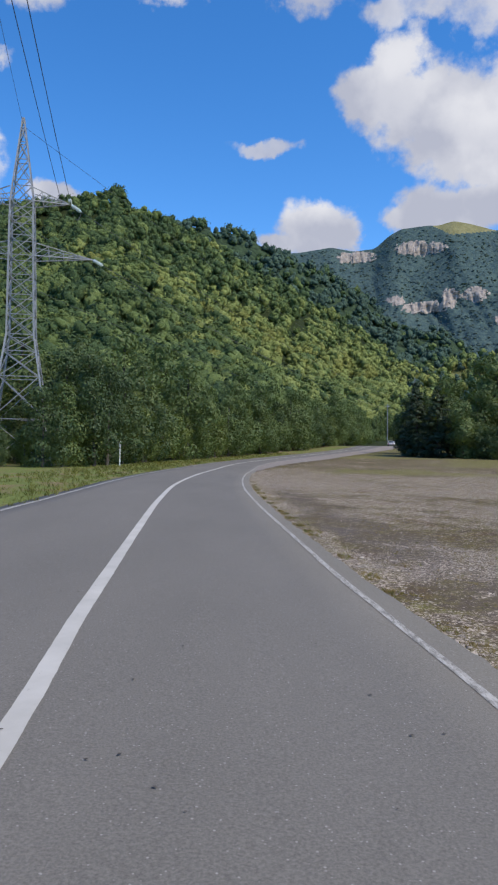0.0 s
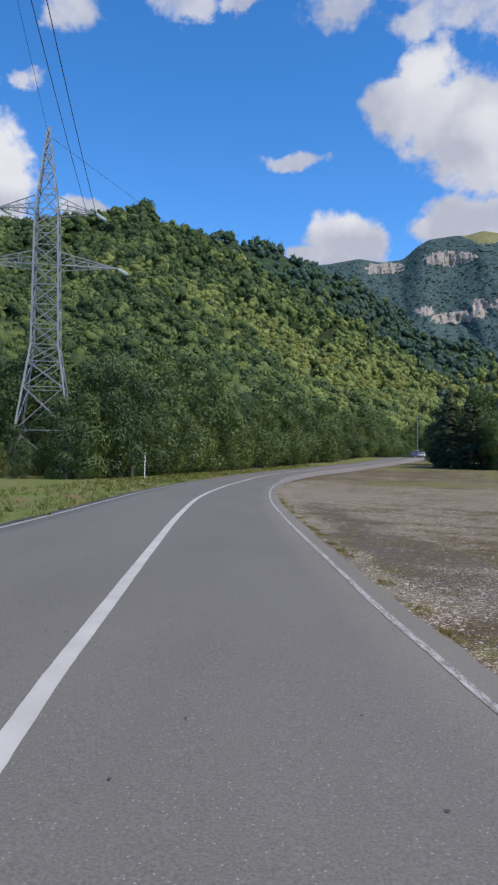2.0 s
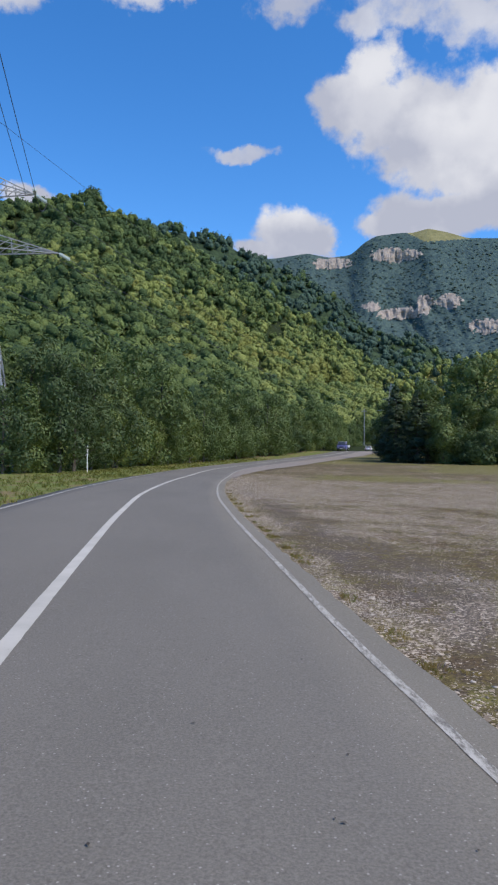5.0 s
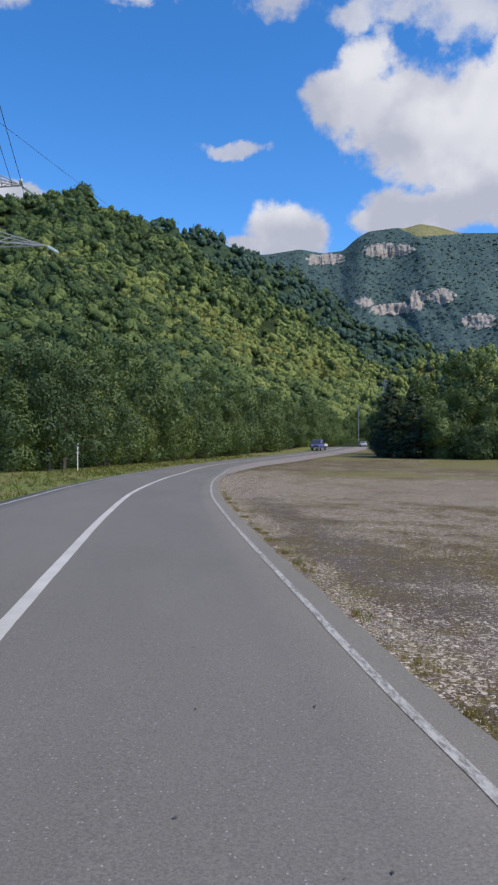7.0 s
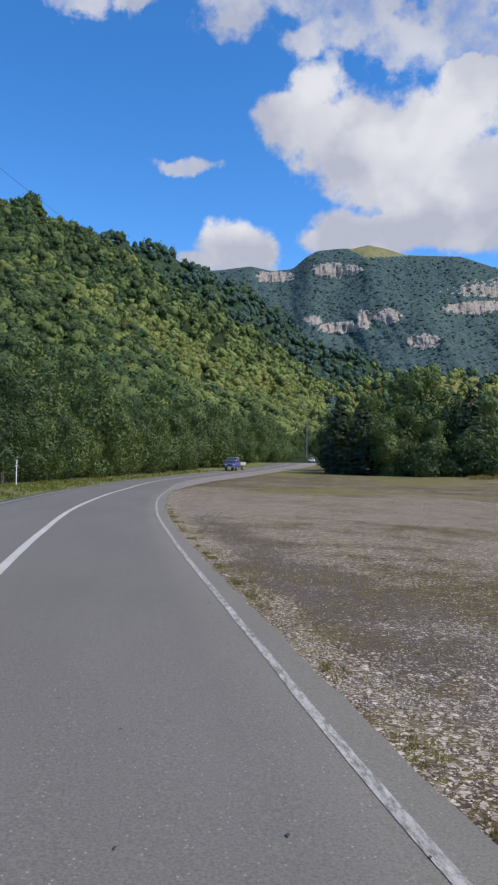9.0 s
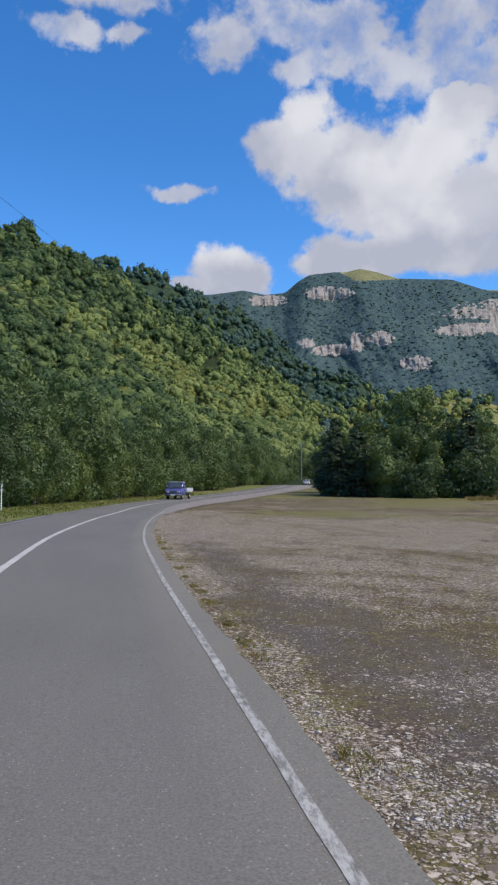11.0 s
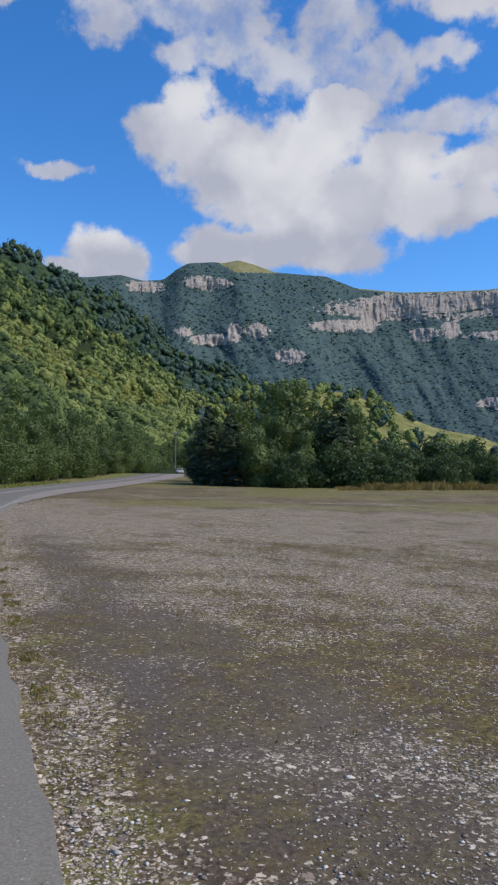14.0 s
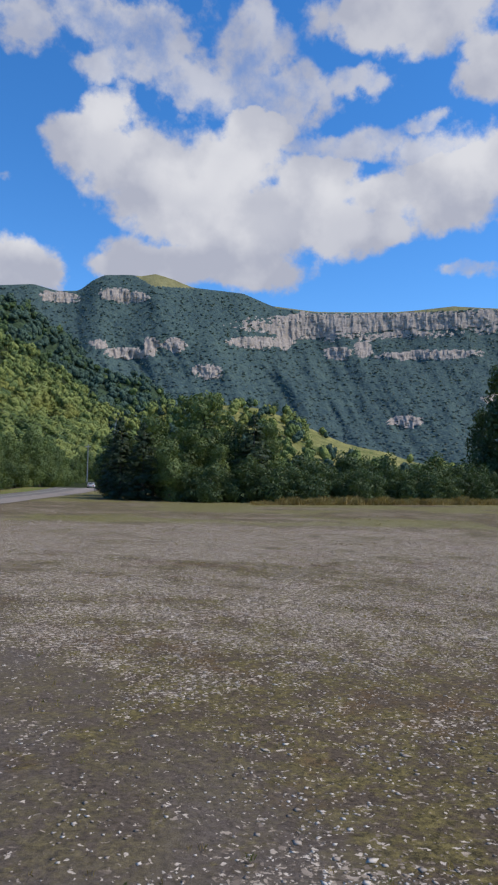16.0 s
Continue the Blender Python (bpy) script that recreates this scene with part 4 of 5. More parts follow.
def hill_wood(name, label, slope, az0, az1, count, mats, chance, seed, size, leaves, s_range=(0.02, 1.03), avoid=None):
    """A wood on a hillside, one crown of leaf sprays for each tree, over a dark inner body."""
    rnd = np.random.RandomState(seed)
    vs, fs, ix, base = [], [], [], 0
    models = []
    for k in range(10):
        lobes = []
        for i in range(6):
            w, h = rnd.uniform(0, 6.28), rnd.uniform(0.0, 0.75)
            q = rnd.uniform(0.2, 0.55) * (1 - 0.4 * h)
            b = rnd.uniform(0.34, 0.52)
            lobes.append(((math.cos(w) * q, math.sin(w) * q, h), (b, b, b * rnd.uniform(0.8, 1.1))))
        lobes.append(((0, 0, 0.30), (0.60, 0.60, 0.70)))
        models.append([canopy_shape(rnd, lobes, n, level) for level, n in enumerate((leaves, leaves // 3, leaves // 6))])
    for _ in range(count):
        az, s = rnd.uniform(az0, az1), rnd.uniform(*s_range)
        x, y, z, r = slope.spot(az, s)
        if (avoid is not None and avoid(az, s, rnd)) or (r < 300 and x > np.interp(y, MID[:, 1], MID[:, 0]) - 14):
            continue
        level = 0 if r < 230 else 1 if r < 500 else 2
        v, f = models[rnd.randint(10)][level]
        big = size * rnd.uniform(0.65, 1.25)
        w = rnd.uniform(0, 6.28)
        c, sn = math.cos(w), math.sin(w)
        q = np.stack([v[:, 0] * c - v[:, 1] * sn, v[:, 0] * sn + v[:, 1] * c, v[:, 2] * rnd.uniform(0.85, 1.25)], -1) * big + (x, y, z + big * 0.35)
        vs.append(q)
        fs.append(f + base)
        base += len(v)
        ix.append(np.full(len(f), rnd.choice(len(mats), p=chance(az, s, x, y))))
    ob = new(name, mesh_of(name, np.concatenate(vs), np.concatenate(fs), mats, np.concatenate(ix), smooth=True))
    tagged(ob, label, "wood", kind="stuff")


def near_lit_tones(az, s, x, y):
    """Golden and fresh trees stand in a band across the middle of the hill, its sunlight put into their tones; the
    crest is dark.
    """
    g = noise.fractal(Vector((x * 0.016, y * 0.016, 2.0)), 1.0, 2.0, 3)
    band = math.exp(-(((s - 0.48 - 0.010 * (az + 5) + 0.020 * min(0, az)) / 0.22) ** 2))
    # sunlight on the slope, painted by choosing brighter trees
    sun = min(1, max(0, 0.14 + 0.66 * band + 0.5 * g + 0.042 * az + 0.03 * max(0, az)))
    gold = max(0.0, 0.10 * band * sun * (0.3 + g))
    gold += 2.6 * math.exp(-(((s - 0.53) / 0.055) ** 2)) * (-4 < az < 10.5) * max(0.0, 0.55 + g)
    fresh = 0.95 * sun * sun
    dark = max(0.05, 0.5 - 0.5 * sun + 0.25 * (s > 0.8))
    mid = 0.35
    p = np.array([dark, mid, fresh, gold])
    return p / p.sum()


hill_wood("hillside_wood", "mixed green and yellowing hillside wood with a sunlit band in its tones", NEAR_HILL, -24, 19, 3900,
          [M_CANOPY_DARK, M_CANOPY_MID, M_CANOPY_BRIGHT, M_CANOPY_GOLD], near_lit_tones, 51, 6.6, 420)
hill_wood("ridge_wood", "dark green wood on the far ridge, tinted blue for haze", FAR_HILL, -13, 27, 2300, [M_CANOPY_HAZED, M_CANOPY_DARK, M_CANOPY_MID],
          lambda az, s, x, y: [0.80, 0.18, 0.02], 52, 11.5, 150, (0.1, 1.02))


def on_meadow(az, s, rnd):
    return 28.6 < az < 38.5 and 0.3 < s and rnd.uniform() < 0.95 - 0.3 * (s < 0.5)


hill_wood("spur_wood", "bright green bushes and trees on the spur", SPUR, 13, 50, 900, [M_CANOPY_HAZED, M_CANOPY_MID, M_CANOPY_BRIGHT, M_CANOPY_GOLD],
          lambda az, s, x, y: [0.25, 0.35, 0.3, 0.1], 53, 7.0, 300, (0.0, 1.02), on_meadow)


def build_valley_wood():
    """The wood on the flat between the roadside trees and the foot of the hill."""
    class Flat:
        def spot(self, az, s):
            r = 74 + 110 * s if az < 0 else (110 + 6 * az) + 110 * s
            a = radians(az)
            x, y = math.sin(a) * r, math.cos(a) * r
            return x, y, float(ground_z(x, y)) + 1.2, r
    hill_wood("valley_wood", "dense green wood behind the roadside trees", Flat(), -24, 11.5, 190, [M_CANOPY_DARK, M_CANOPY_MID],
              lambda az, s, x, y: [0.72, 0.28] if az < -2 else [0.3, 0.7], 54, 5.4, 620, (0.0, 1.0))


build_valley_wood()


def build_mountain_wood():
    """Crowns on the mountain's wooded slopes and ledges."""
    rnd = np.random.RandomState(61)
    ring = [(math.cos(k * 1.2566), math.sin(k * 1.2566), 0) for k in range(5)]
    iv = np.array(ring + [(0.72 * x, 0.72 * y, 0.66) for x, y, _ in ring] + [(0, 0, 1)])
    tri = np.array([f for k in range(5) for f in ((k, (k + 1) % 5, 5 + k), ((k + 1) % 5, 5 + (k + 1) % 5, 5 + k), (5 + k, 5 + (k + 1) % 5, 10))])
    vs, fs, ix, base = [], [], [], 0
    naz, ns = M_AZ.shape
    for _ in range(15000):
        i, j = rnd.randint(0, naz - 1), int((ns - 2) * rnd.uniform(0.08, 1) ** 0.8)
        if BARE[i, j] > 0.02 or GRASSY[i, j] or not 3 < M_AZ[i, j] < 50:
            continue
        p = MOUNT[i, j] + rnd.uniform(-3.5, 3.5, 3) * (1, 1, 0.6)
        b = rnd.uniform(3.0, 6.5)
        p[2] -= 0.2 * b
        v = iv * (b, b, b * rnd.uniform(0.38, 0.62)) * rnd.uniform(0.75, 1.2, (len(iv), 1)) + p
        vs.append(v)
        fs.append(tri + base)
        ix.append(np.zeros(len(tri)))
        base += len(v)
    ob = new("mountain_wood", mesh_of("mountain_wood", np.concatenate(vs), np.concatenate(fs), [M_LEAF_HAZED], np.concatenate(ix), smooth=True))
    tagged(ob, "dark woods on the mountain slopes, blue haze tint in their colour", "wood", kind="stuff")


build_mountain_wood()


# ---- power line ----
def build_pylon(name, x, y, height, turn, label):
    """Lattice mast with splayed legs, two pairs of cross-arms, a peak and insulator strings."""
    thing = new("pylon")
    thing.matrix_basis = Matrix.LocRotScale((x, y, float(ground_z(x, y)) - 0.2), Euler((0, 0, turn)), None)
    tagged(thing, label, "pylon")
    h = height / 25.0

    def half(z):
        z = z / h
        return float(np.interp(z, [0, 9.4, 18.9, 25.0], [2.3, 0.92, 0.78, 0.06])) * h

    levels = [0.0, 3.4, 6.4, 8.2, 9.4, 10.8, 12.2, 13.6, 15.0, 16.4, 17.7, 18.9, 20.4, 21.9, 23.2, 24.3, 25.0]
    levels = [z * h for z in levels]
    corners = ((1, 1), (-1, 1), (-1, -1), (1, -1))
    for sx, sy in corners:
        bm = bmesh.new()
        tube(bm, [(sx * half(z), sy * half(z), z) for z in levels], [0.085 * h if z < 18 * h else 0.06 * h for z in levels], 4)
        part("leg", bm, M_STEEL, thing)
    for (ax, ay), (bx, by) in zip(corners, corners[1:] + corners[:1]):
        bm = bmesh.new()
        for lo, hi in zip(levels, levels[1:]):
            a, b = half(lo), half(hi)
            tube(bm, [(ax * a, ay * a, lo), (bx * b, by * b, hi)], 0.04 * h, 4)
            tube(bm, [(bx * a, by * a, lo), (ax * b, ay * b, hi)], 0.04 * h, 4)
            tube(bm, [(ax * b, ay * b, hi), (bx * b, by * b, hi)], 0.035 * h, 4)
        part("lattice", bm, M_STEEL, thing)
    tips = []
    for z, reach in ((15.0 * h, 4.9 * h), (18.9 * h, 3.3 * h)):
        for side in (1, -1):
            bm = bmesh.new()
            w = half(z)
            tip = Vector((side * reach, 0, z + 0.15 * h))
            top = Vector((side * half(z + h), 0, z + 1.0 * h))
            for sy in (1, -1):
                root = Vector((side * w, sy * w, z))
                tube(bm, [root, tip], 0.05 * h, 4)
                tube(bm, [Vector((side * w, sy * w * 0.9, z + 0.95 * h)), tip], 0.042 * h, 4)
                n = 4
                for k in range(n):
                    p, q = k / n, (k + 1) / n
                    a, b = root.lerp(tip, p), Vector((side * w, sy * w * 0.9, z + 0.95 * h)).lerp(tip, q)
                    tube(bm, [a, b], 0.03 * h, 4)
                    tube(bm, [b, root.lerp(tip, q)], 0.028 * h, 4)
            for k in range(1, 4):
                tube(bm, [Vector((side * w, w, z)).lerp(tip, k / 4), Vector((side * w, -w, z)).lerp(tip, k / 4)], 0.03 * h, 4)
            part("cross_arm", bm, M_STEEL, thing)
            tips.append(tip)
    return thing, tips


def insulator(thing, start, way, length):
    """A string of glass discs on a rod."""
    way = way.normalized()
    bm = bmesh.new()
    tube(bm, [start, start + way * length], 0.025, 5)
    n = 12
    pts, rad = [], []
    for k in range(n):
        for f, r in ((0.0, 0.05), (0.25, 0.135), (0.6, 0.12), (0.8, 0.05)):
            pts.append(start + way * length * (0.15 + 0.75 * (k + f) / n))
            rad.append(r)
    tube(bm, pts, rad, 8)
    part("insulator", bm, M_GLASSY, thing, "pale glass insulator string")
    return start + way * length


def wire(name, a, b, sag, radius, label):
    """A cable hanging between two points."""
    bm = bmesh.new()
    a, b = Vector(a), Vector(b)
    tube(bm, [a.lerp(b, s) - Vector((0, 0, 4 * sag * s * (1 - s))) for s in np.linspace(0, 1, 25)], radius, 4)
    ob = part("power_cable", bm, M_WIRE)
    tagged(ob, label, "power cable")


def build_power_line():
    turn = radians(12)
    mast, tips = build_pylon("pylon", -16.6, 51.4, 25.6, turn, "grey galvanised lattice power pylon among the trees")
    far, far_tips = build_pylon("pylon", 78, 330, 33.0, radians(-20), "distant grey lattice pylon behind trees")
    m, fm = mast.matrix_basis, far.matrix_basis
    inv = m.to_3x3().inverted()
    for k, (tip, ftip) in enumerate(zip(tips, far_tips)):
        world = m @ tip
        onward = (fm @ ftip) - world
        onward.z -= 22
        e1 = m @ insulator(mast, tip, inv @ onward, 1.5)
        back = Vector((world.x + 26, -60, world.z - 1.0)) - world
        back.z -= 9
        if k != 2:
            wire("cable", e1, fm @ ftip, 6.0, 0.018, "thin black cable to the distant pylon")
            continue
        e2 = m @ insulator(mast, tip, inv @ back, 1.5)
        # the slack loop that joins both cables under the arm
        bm = bmesh.new()
        i1, i2 = m.inverted() @ e1, m.inverted() @ e2
        tube(bm, [i1.lerp(i2, s) - Vector((0, 0, 4 * 1.0 * s * (1 - s))) for s in np.linspace(0, 1, 9)], 0.02, 4)
        part("jumper", bm, M_WIRE, mast)
        wire("cable", e1, fm @ ftip, 6.0, 0.018, "thin black cable to the distant pylon")
        wire("cable", e2, (world.x + 21.8, -60, world.z - 1.0), 2.2, 0.022, "thin black cable spanning overhead from the pylon")
        wire("cable", m @ tip.lerp(Vector((0, 0, tip.z)), 0.18), (world.x + 21.2, -60, world.z + 0.5), 2.2, 0.02, "thin black cable spanning overhead from the pylon")
    wire("cable", m @ Vector((0, 0, 25)), (-16.7 + 26, -60, 24.0), 1.5, 0.014, "thin earth wire from the pylon top")
    wire("cable", m @ Vector((0, 0, 25)), fm @ Vector((0, 0, 33)), 5.0, 0.014, "thin earth wire from the pylon top")


build_power_line()


# ---- roadside things ----
def build_post():
    post = new("marker_post")
    x, y = -9.3, 51.3
    post.matrix_basis = Matrix.LocRotScale((x, y, float(ground_z(x, y)) - 0.05), Euler((0, 0, radians(78))), None)
    tagged(post, "thin white steel sign post on the grass verge", "sign post")
    bm = bmesh.new()
    tube(bm, [(0, 0, 0), (0, 0, 1.95)], 0.034, 10)
    part("pole", bm, M_WHITE, post)
    bm = bmesh.new()
    vs = box(bm, -0.3, 0.045, 1.25, 0.3, 0.06, 1.9)
    bmesh.ops.bevel(bm, geom=bm.edges[:], offset=0.006, segments=1)
    part("sign_plate", bm, M_STEEL, post, "grey back of a sign seen nearly edge-on")
    bm = bmesh.new()
    for z in (1.4, 1.75):
        box(bm, -0.05, -0.046, z - 0.02, 0.05, 0.05, z + 0.02)
    part("clamp", bm, M_STEEL, post)


build_post()


def build_far_pole():
    pole = new("utility_pole")
    a, far = radians(11.2), 258
    x, y = far * math.sin(a), far * math.cos(a)
    pole.matrix_basis = place(x, y, 0.3, 1.2)
    tagged(pole, "pale concrete pole beside the far road", "pole")
    bm = bmesh.new()
    tube(bm, [(0, 0, 0), (0, 0, 13.0)], [0.16, 0.10], 8)
    part("shaft", bm, M_STEEL, pole)
    bm = bmesh.new()
    box(bm, -0.9, -0.06, 12.2, 0.9, 0.06, 12.35)
    part("cross_bar", bm, M_STEEL, pole)


build_far_pole()


# ---- truck ----
M_BLUE = plain("violet_blue_car_paint", (0.075, 0.080, 0.235), 0.3, 0.1, 0.08, 2.0)
M_SCREEN = plain("dark_car_glass", (0.10, 0.12, 0.15), 0.08, 0.0, 0.1, 1.0, 0.8)
M_GREYP = plain("grey_plastic", (0.10, 0.10, 0.11), 0.6)
M_LAMP = plain("headlamp_glass", (0.36, 0.37, 0.40), 0.15)
M_BED = plain("pale_bed_boards", (0.46, 0.46, 0.46), 0.6, 0, 0.2, 3.0)
M_RIM = plain("wheel_steel", (0.45, 0.45, 0.46), 0.4, 0.6)


def prism(bm, outline, x0, x1, inset=0.0):
    """A body from a side outline (y, z), swept across from x0 to x1."""
    a = [bm.verts.new((x0, y, z)) for y, z in outline]
    b = [bm.verts.new((x1, y, z)) for y, z in outline]
    bm.faces.new(a[::-1])
    bm.faces.new(b)
    for i in range(len(outline)):
        j = (i + 1) % len(outline)
        bm.faces.new((a[i], a[j], b[j], b[i]))
    bmesh.ops.recalc_face_normals(bm, faces=bm.faces)


def build_truck():
    """A light drop-side truck with a short bonnet; it faces -y, and stands on z = 0."""
    t = new("truck")
    tagged(t, "violet-blue light truck with white drop-side bed driving on the road", "truck")
    bm = bmesh.new()
    prism(bm, [(-2.55, 0.45), (-2.62, 0.62), (-2.60, 0.92), (-2.48, 1.06), (-1.80, 1.22), (-0.35, 1.24), (-0.35, 0.45)], -0.95, 0.95)
    bmesh.ops.bevel(bm, geom=bm.edges[:], offset=0.05, segments=2)
    body = part("cab_body", bm, M_BLUE, t, "violet-blue painted cab", True)
    bm = bmesh.new()
    prism(bm, [(-1.85, 1.18), (-1.18, 1.92), (-0.42, 1.98), (-0.36, 1.2)], -0.88, 0.88)
    bmesh.ops.bevel(bm, geom=bm.edges[:], offset=0.05, segments=2)
    part("cab_top", bm, M_BLUE, t, "", True)
    bm = bmesh.new()
    box(bm, -0.84, -1.22, 1.965, 0.84, -0.42, 2.02)
    bmesh.ops.bevel(bm, geom=bm.edges[:], offset=0.02, segments=2)
    part("roof_panel", bm, M_WHITE, t, "white roof edge")
    bm = bmesh.new()
    v = [bm.verts.new(p) for p in ((-0.80, -1.855, 1.235), (0.80, -1.855, 1.235), (0.74, -1.245, 1.905), (-0.74, -1.245, 1.905))]
    bm.faces.new(v)
    bmesh.ops.solidify(bm, geom=bm.faces[:], thickness=0.02)
    bmesh.ops.translate(bm, vec=(0, -0.03, 0.02), verts=bm.verts)
    part("windscreen", bm, M_SCREEN, t, "reflective windscreen")
    for s in (1, -1):
        bm = bmesh.new()
        prism(bm, [(-1.55, 1.28), (-1.10, 1.80), (-0.55, 1.82), (-0.52, 1.28)], s * 0.885, s * 0.90)
        part("side_window", bm, M_SCREEN, t, "dark side window")
        bm = bmesh.new()
        box(bm, s * 0.62 - 0.19, -2.66, 0.74, s * 0.62 + 0.19, -2.56, 0.94)
        bmesh.ops.bevel(bm, geom=bm.edges[:], offset=0.03, segments=2)
        part("headlight", bm, M_LAMP, t, "clear headlight", True)
        bm = bmesh.new()
        box(bm, s * 1.02 - 0.09, -1.72, 1.28, s * 1.02 + 0.09, -1.64, 1.58)
        bmesh.ops.bevel(bm, geom=bm.edges[:], offset=0.03, segments=2)
        tube(bm, [(s * 0.88, -1.6, 1.35), (s * 1.0, -1.66, 1.35)], 0.02, 5)
        part("mirror", bm, M_GREYP, t, "black wing mirror", True)
    bm = bmesh.new()
    box(bm, -0.42, -2.65, 0.72, 0.42, -2.58, 0.95)
    for k in range(4):
        box(bm, -0.40, -2.67, 0.745 + 0.05 * k, 0.40, -2.65, 0.765 + 0.05 * k)
    part("grille", bm, M_GREYP, t, "dark slatted grille")
    bm = bmesh.new()
    box(bm, -0.96, -2.74, 0.38, 0.96, -2.52, 0.62)
    bmesh.ops.bevel(bm, geom=bm.edges[:], offset=0.05, segments=2)
    bumper = part("bumper", bm, M_GREYP, t, "grey plastic bumper", True)
    bm = bmesh.new()
    box(bm, -0.26, -2.765, 0.44, 0.26, -2.745, 0.55)
    part("number_plate", bm, M_WHITE, bumper, "plain white plate")
    bm = bmesh.new()
    for s in (1, -1):
        box(bm, s * 0.42 - 0.05, -0.4, 0.46, s * 0.42 + 0.05, 2.75, 0.62)
    for y in (0.0, 0.9, 1.8, 2.6):
        box(bm, -0.45, y - 0.05, 0.50, 0.45, y + 0.05, 0.60)
    part("chassis", bm, M_GREYP, t, "dark steel chassis")
    bm = bmesh.new()
    box(bm, -1.02, -0.22, 0.80, 1.02, 2.85, 0.90)
    part("bed_floor", bm, M_BED, t)
    for x0, y0, x1, y1 in ((-1.05, -0.24, 1.05, -0.19), (-1.05, 2.83, 1.05, 2.88), (-1.06, -0.19, -1.01, 2.83), (1.01, -0.19, 1.06, 2.83)):
        bm = bmesh.new()
        box(bm, x0, y0, 0.86, x1, y1, 1.30)
        bmesh.ops.bevel(bm, geom=bm.edges[:], offset=0.01, segments=1)
        part("bed_side", bm, M_BED, t, "white drop side")
    wheels = []
    for x in (0.82, -0.82):
        for y in (-1.78, 1.72):
            bm = bmesh.new()
            bmesh.ops.create_cone(bm, cap_ends=True, segments=24, radius1=0.34, radius2=0.34, depth=0.2, matrix=Matrix.Rotation(radians(90), 4, "Y"))
            bmesh.ops.bevel(bm, geom=bm.edges[:], offset=0.03, segments=2)
            wheel = part("wheel", bm, M_BLACK, t, "black rubber tyre", True)
            wheel.location = (x, y, 0.34)
            bm = bmesh.new()
            s = 1 if x > 0 else -1
            bmesh.ops.create_cone(bm, cap_ends=True, segments=18, radius1=0.20, radius2=0.17, depth=0.03, matrix=Matrix.Translation((s * 0.105, 0, 0)) @ Matrix.Rotation(radians(90) * s, 4, "Y"))
            for k in range(5):
                w = 2 * math.pi * k / 5
                box(bm, s * 0.118 - 0.01, math.cos(w) * 0.09 - 0.02, math.sin(w) * 0.09 - 0.02, s * 0.118 + 0.012, math.cos(w) * 0.09 + 0.02, math.sin(w) * 0.09 + 0.02)
            part("rim", bm, M_RIM, wheel, "grey steel rim")
            wheels.append((wheel, x, y))
    return t, wheels


TRUCK, WHEELS = build_truck()


def build_parked_car():
    """A white saloon that stands at the right edge of the far road."""
    car = new("car")
    i = int(np.argmin(np.abs(MID[:, 1] - 178)))
    x, y = MID[i] + SIDE[i] * 1.5
    car.matrix_basis = Matrix.LocRotScale((x, y, float(ground_z(x, y)) + 0.05), Euler((0, 0, radians(-15))), None)
    tagged(car, "small white saloon car standing at the far road's edge", "car")
    bm = bmesh.new()
    prism(bm, [(-2.0, 0.30), (-2.08, 0.62), (-1.98, 0.86), (-1.1, 0.93), (1.0, 0.93), (1.95, 0.80), (2.05, 0.55), (1.98, 0.30)], -0.80, 0.80)
    bmesh.ops.bevel(bm, geom=bm.edges[:], offset=0.05, segments=2)
    part("body", bm, M_BED, car, "dusty white painted body", True)
    bm = bmesh.new()
    prism(bm, [(-1.45, 0.90), (-0.95, 1.38), (0.35, 1.40), (1.05, 0.90)], -0.70, 0.70)
    bmesh.ops.bevel(bm, geom=bm.edges[:], offset=0.05, segments=2)
    part("roof", bm, M_BED, car, "", True)
    for (ya, za), (yb, zb), lift in (((-1.40, 0.97), (-1.02, 1.33), -0.02), ((1.00, 0.97), (0.43, 1.35), 0.02)):
        bm = bmesh.new()
        bm.faces.new([bm.verts.new(p) for p in ((-0.62, ya + lift, za), (0.62, ya + lift, za), (0.56, yb + lift, zb), (-0.56, yb + lift, zb))])
        bmesh.ops.solidify(bm, geom=bm.faces[:], thickness=0.012)
        part("windscreen", bm, M_SCREEN, car, "dark glass")
    for s in (1, -1):
        bm = bmesh.new()
        prism(bm, [(-1.25, 0.96), (-0.88, 1.32), (0.30, 1.34), (0.80, 0.96)], s * 0.702, s * 0.714)
        part("side_window", bm, M_SCREEN, car, "dark side window")
        bm = bmesh.new()
        box(bm, s * 0.58 - 0.15, -2.10, 0.60, s * 0.58 + 0.15, -2.03, 0.74)
        part("tail_light", bm, M_TAIL, car, "red tail light")
        for y in (-1.25, 1.25):
            bm = bmesh.new()
            bmesh.ops.create_cone(bm, cap_ends=True, segments=20, radius1=0.30, radius2=0.30, depth=0.18, matrix=Matrix.Rotation(radians(90), 4, "Y"))
            wheel = part("wheel", bm, M_BLACK, car, "black rubber tyre", True)
            wheel.location = (s * 0.74, y, 0.30)
    bm = bmesh.new()
    box(bm, -0.78, -2.14, 0.34, 0.78, -2.02, 0.50)
    bmesh.ops.bevel(bm, geom=bm.edges[:], offset=0.03, segments=2)
    part("bumper", bm, M_GREYP, car, "grey bumper", True)


M_TAIL = plain("red_lamp_glass", (0.35, 0.02, 0.02), 0.25)
build_parked_car()

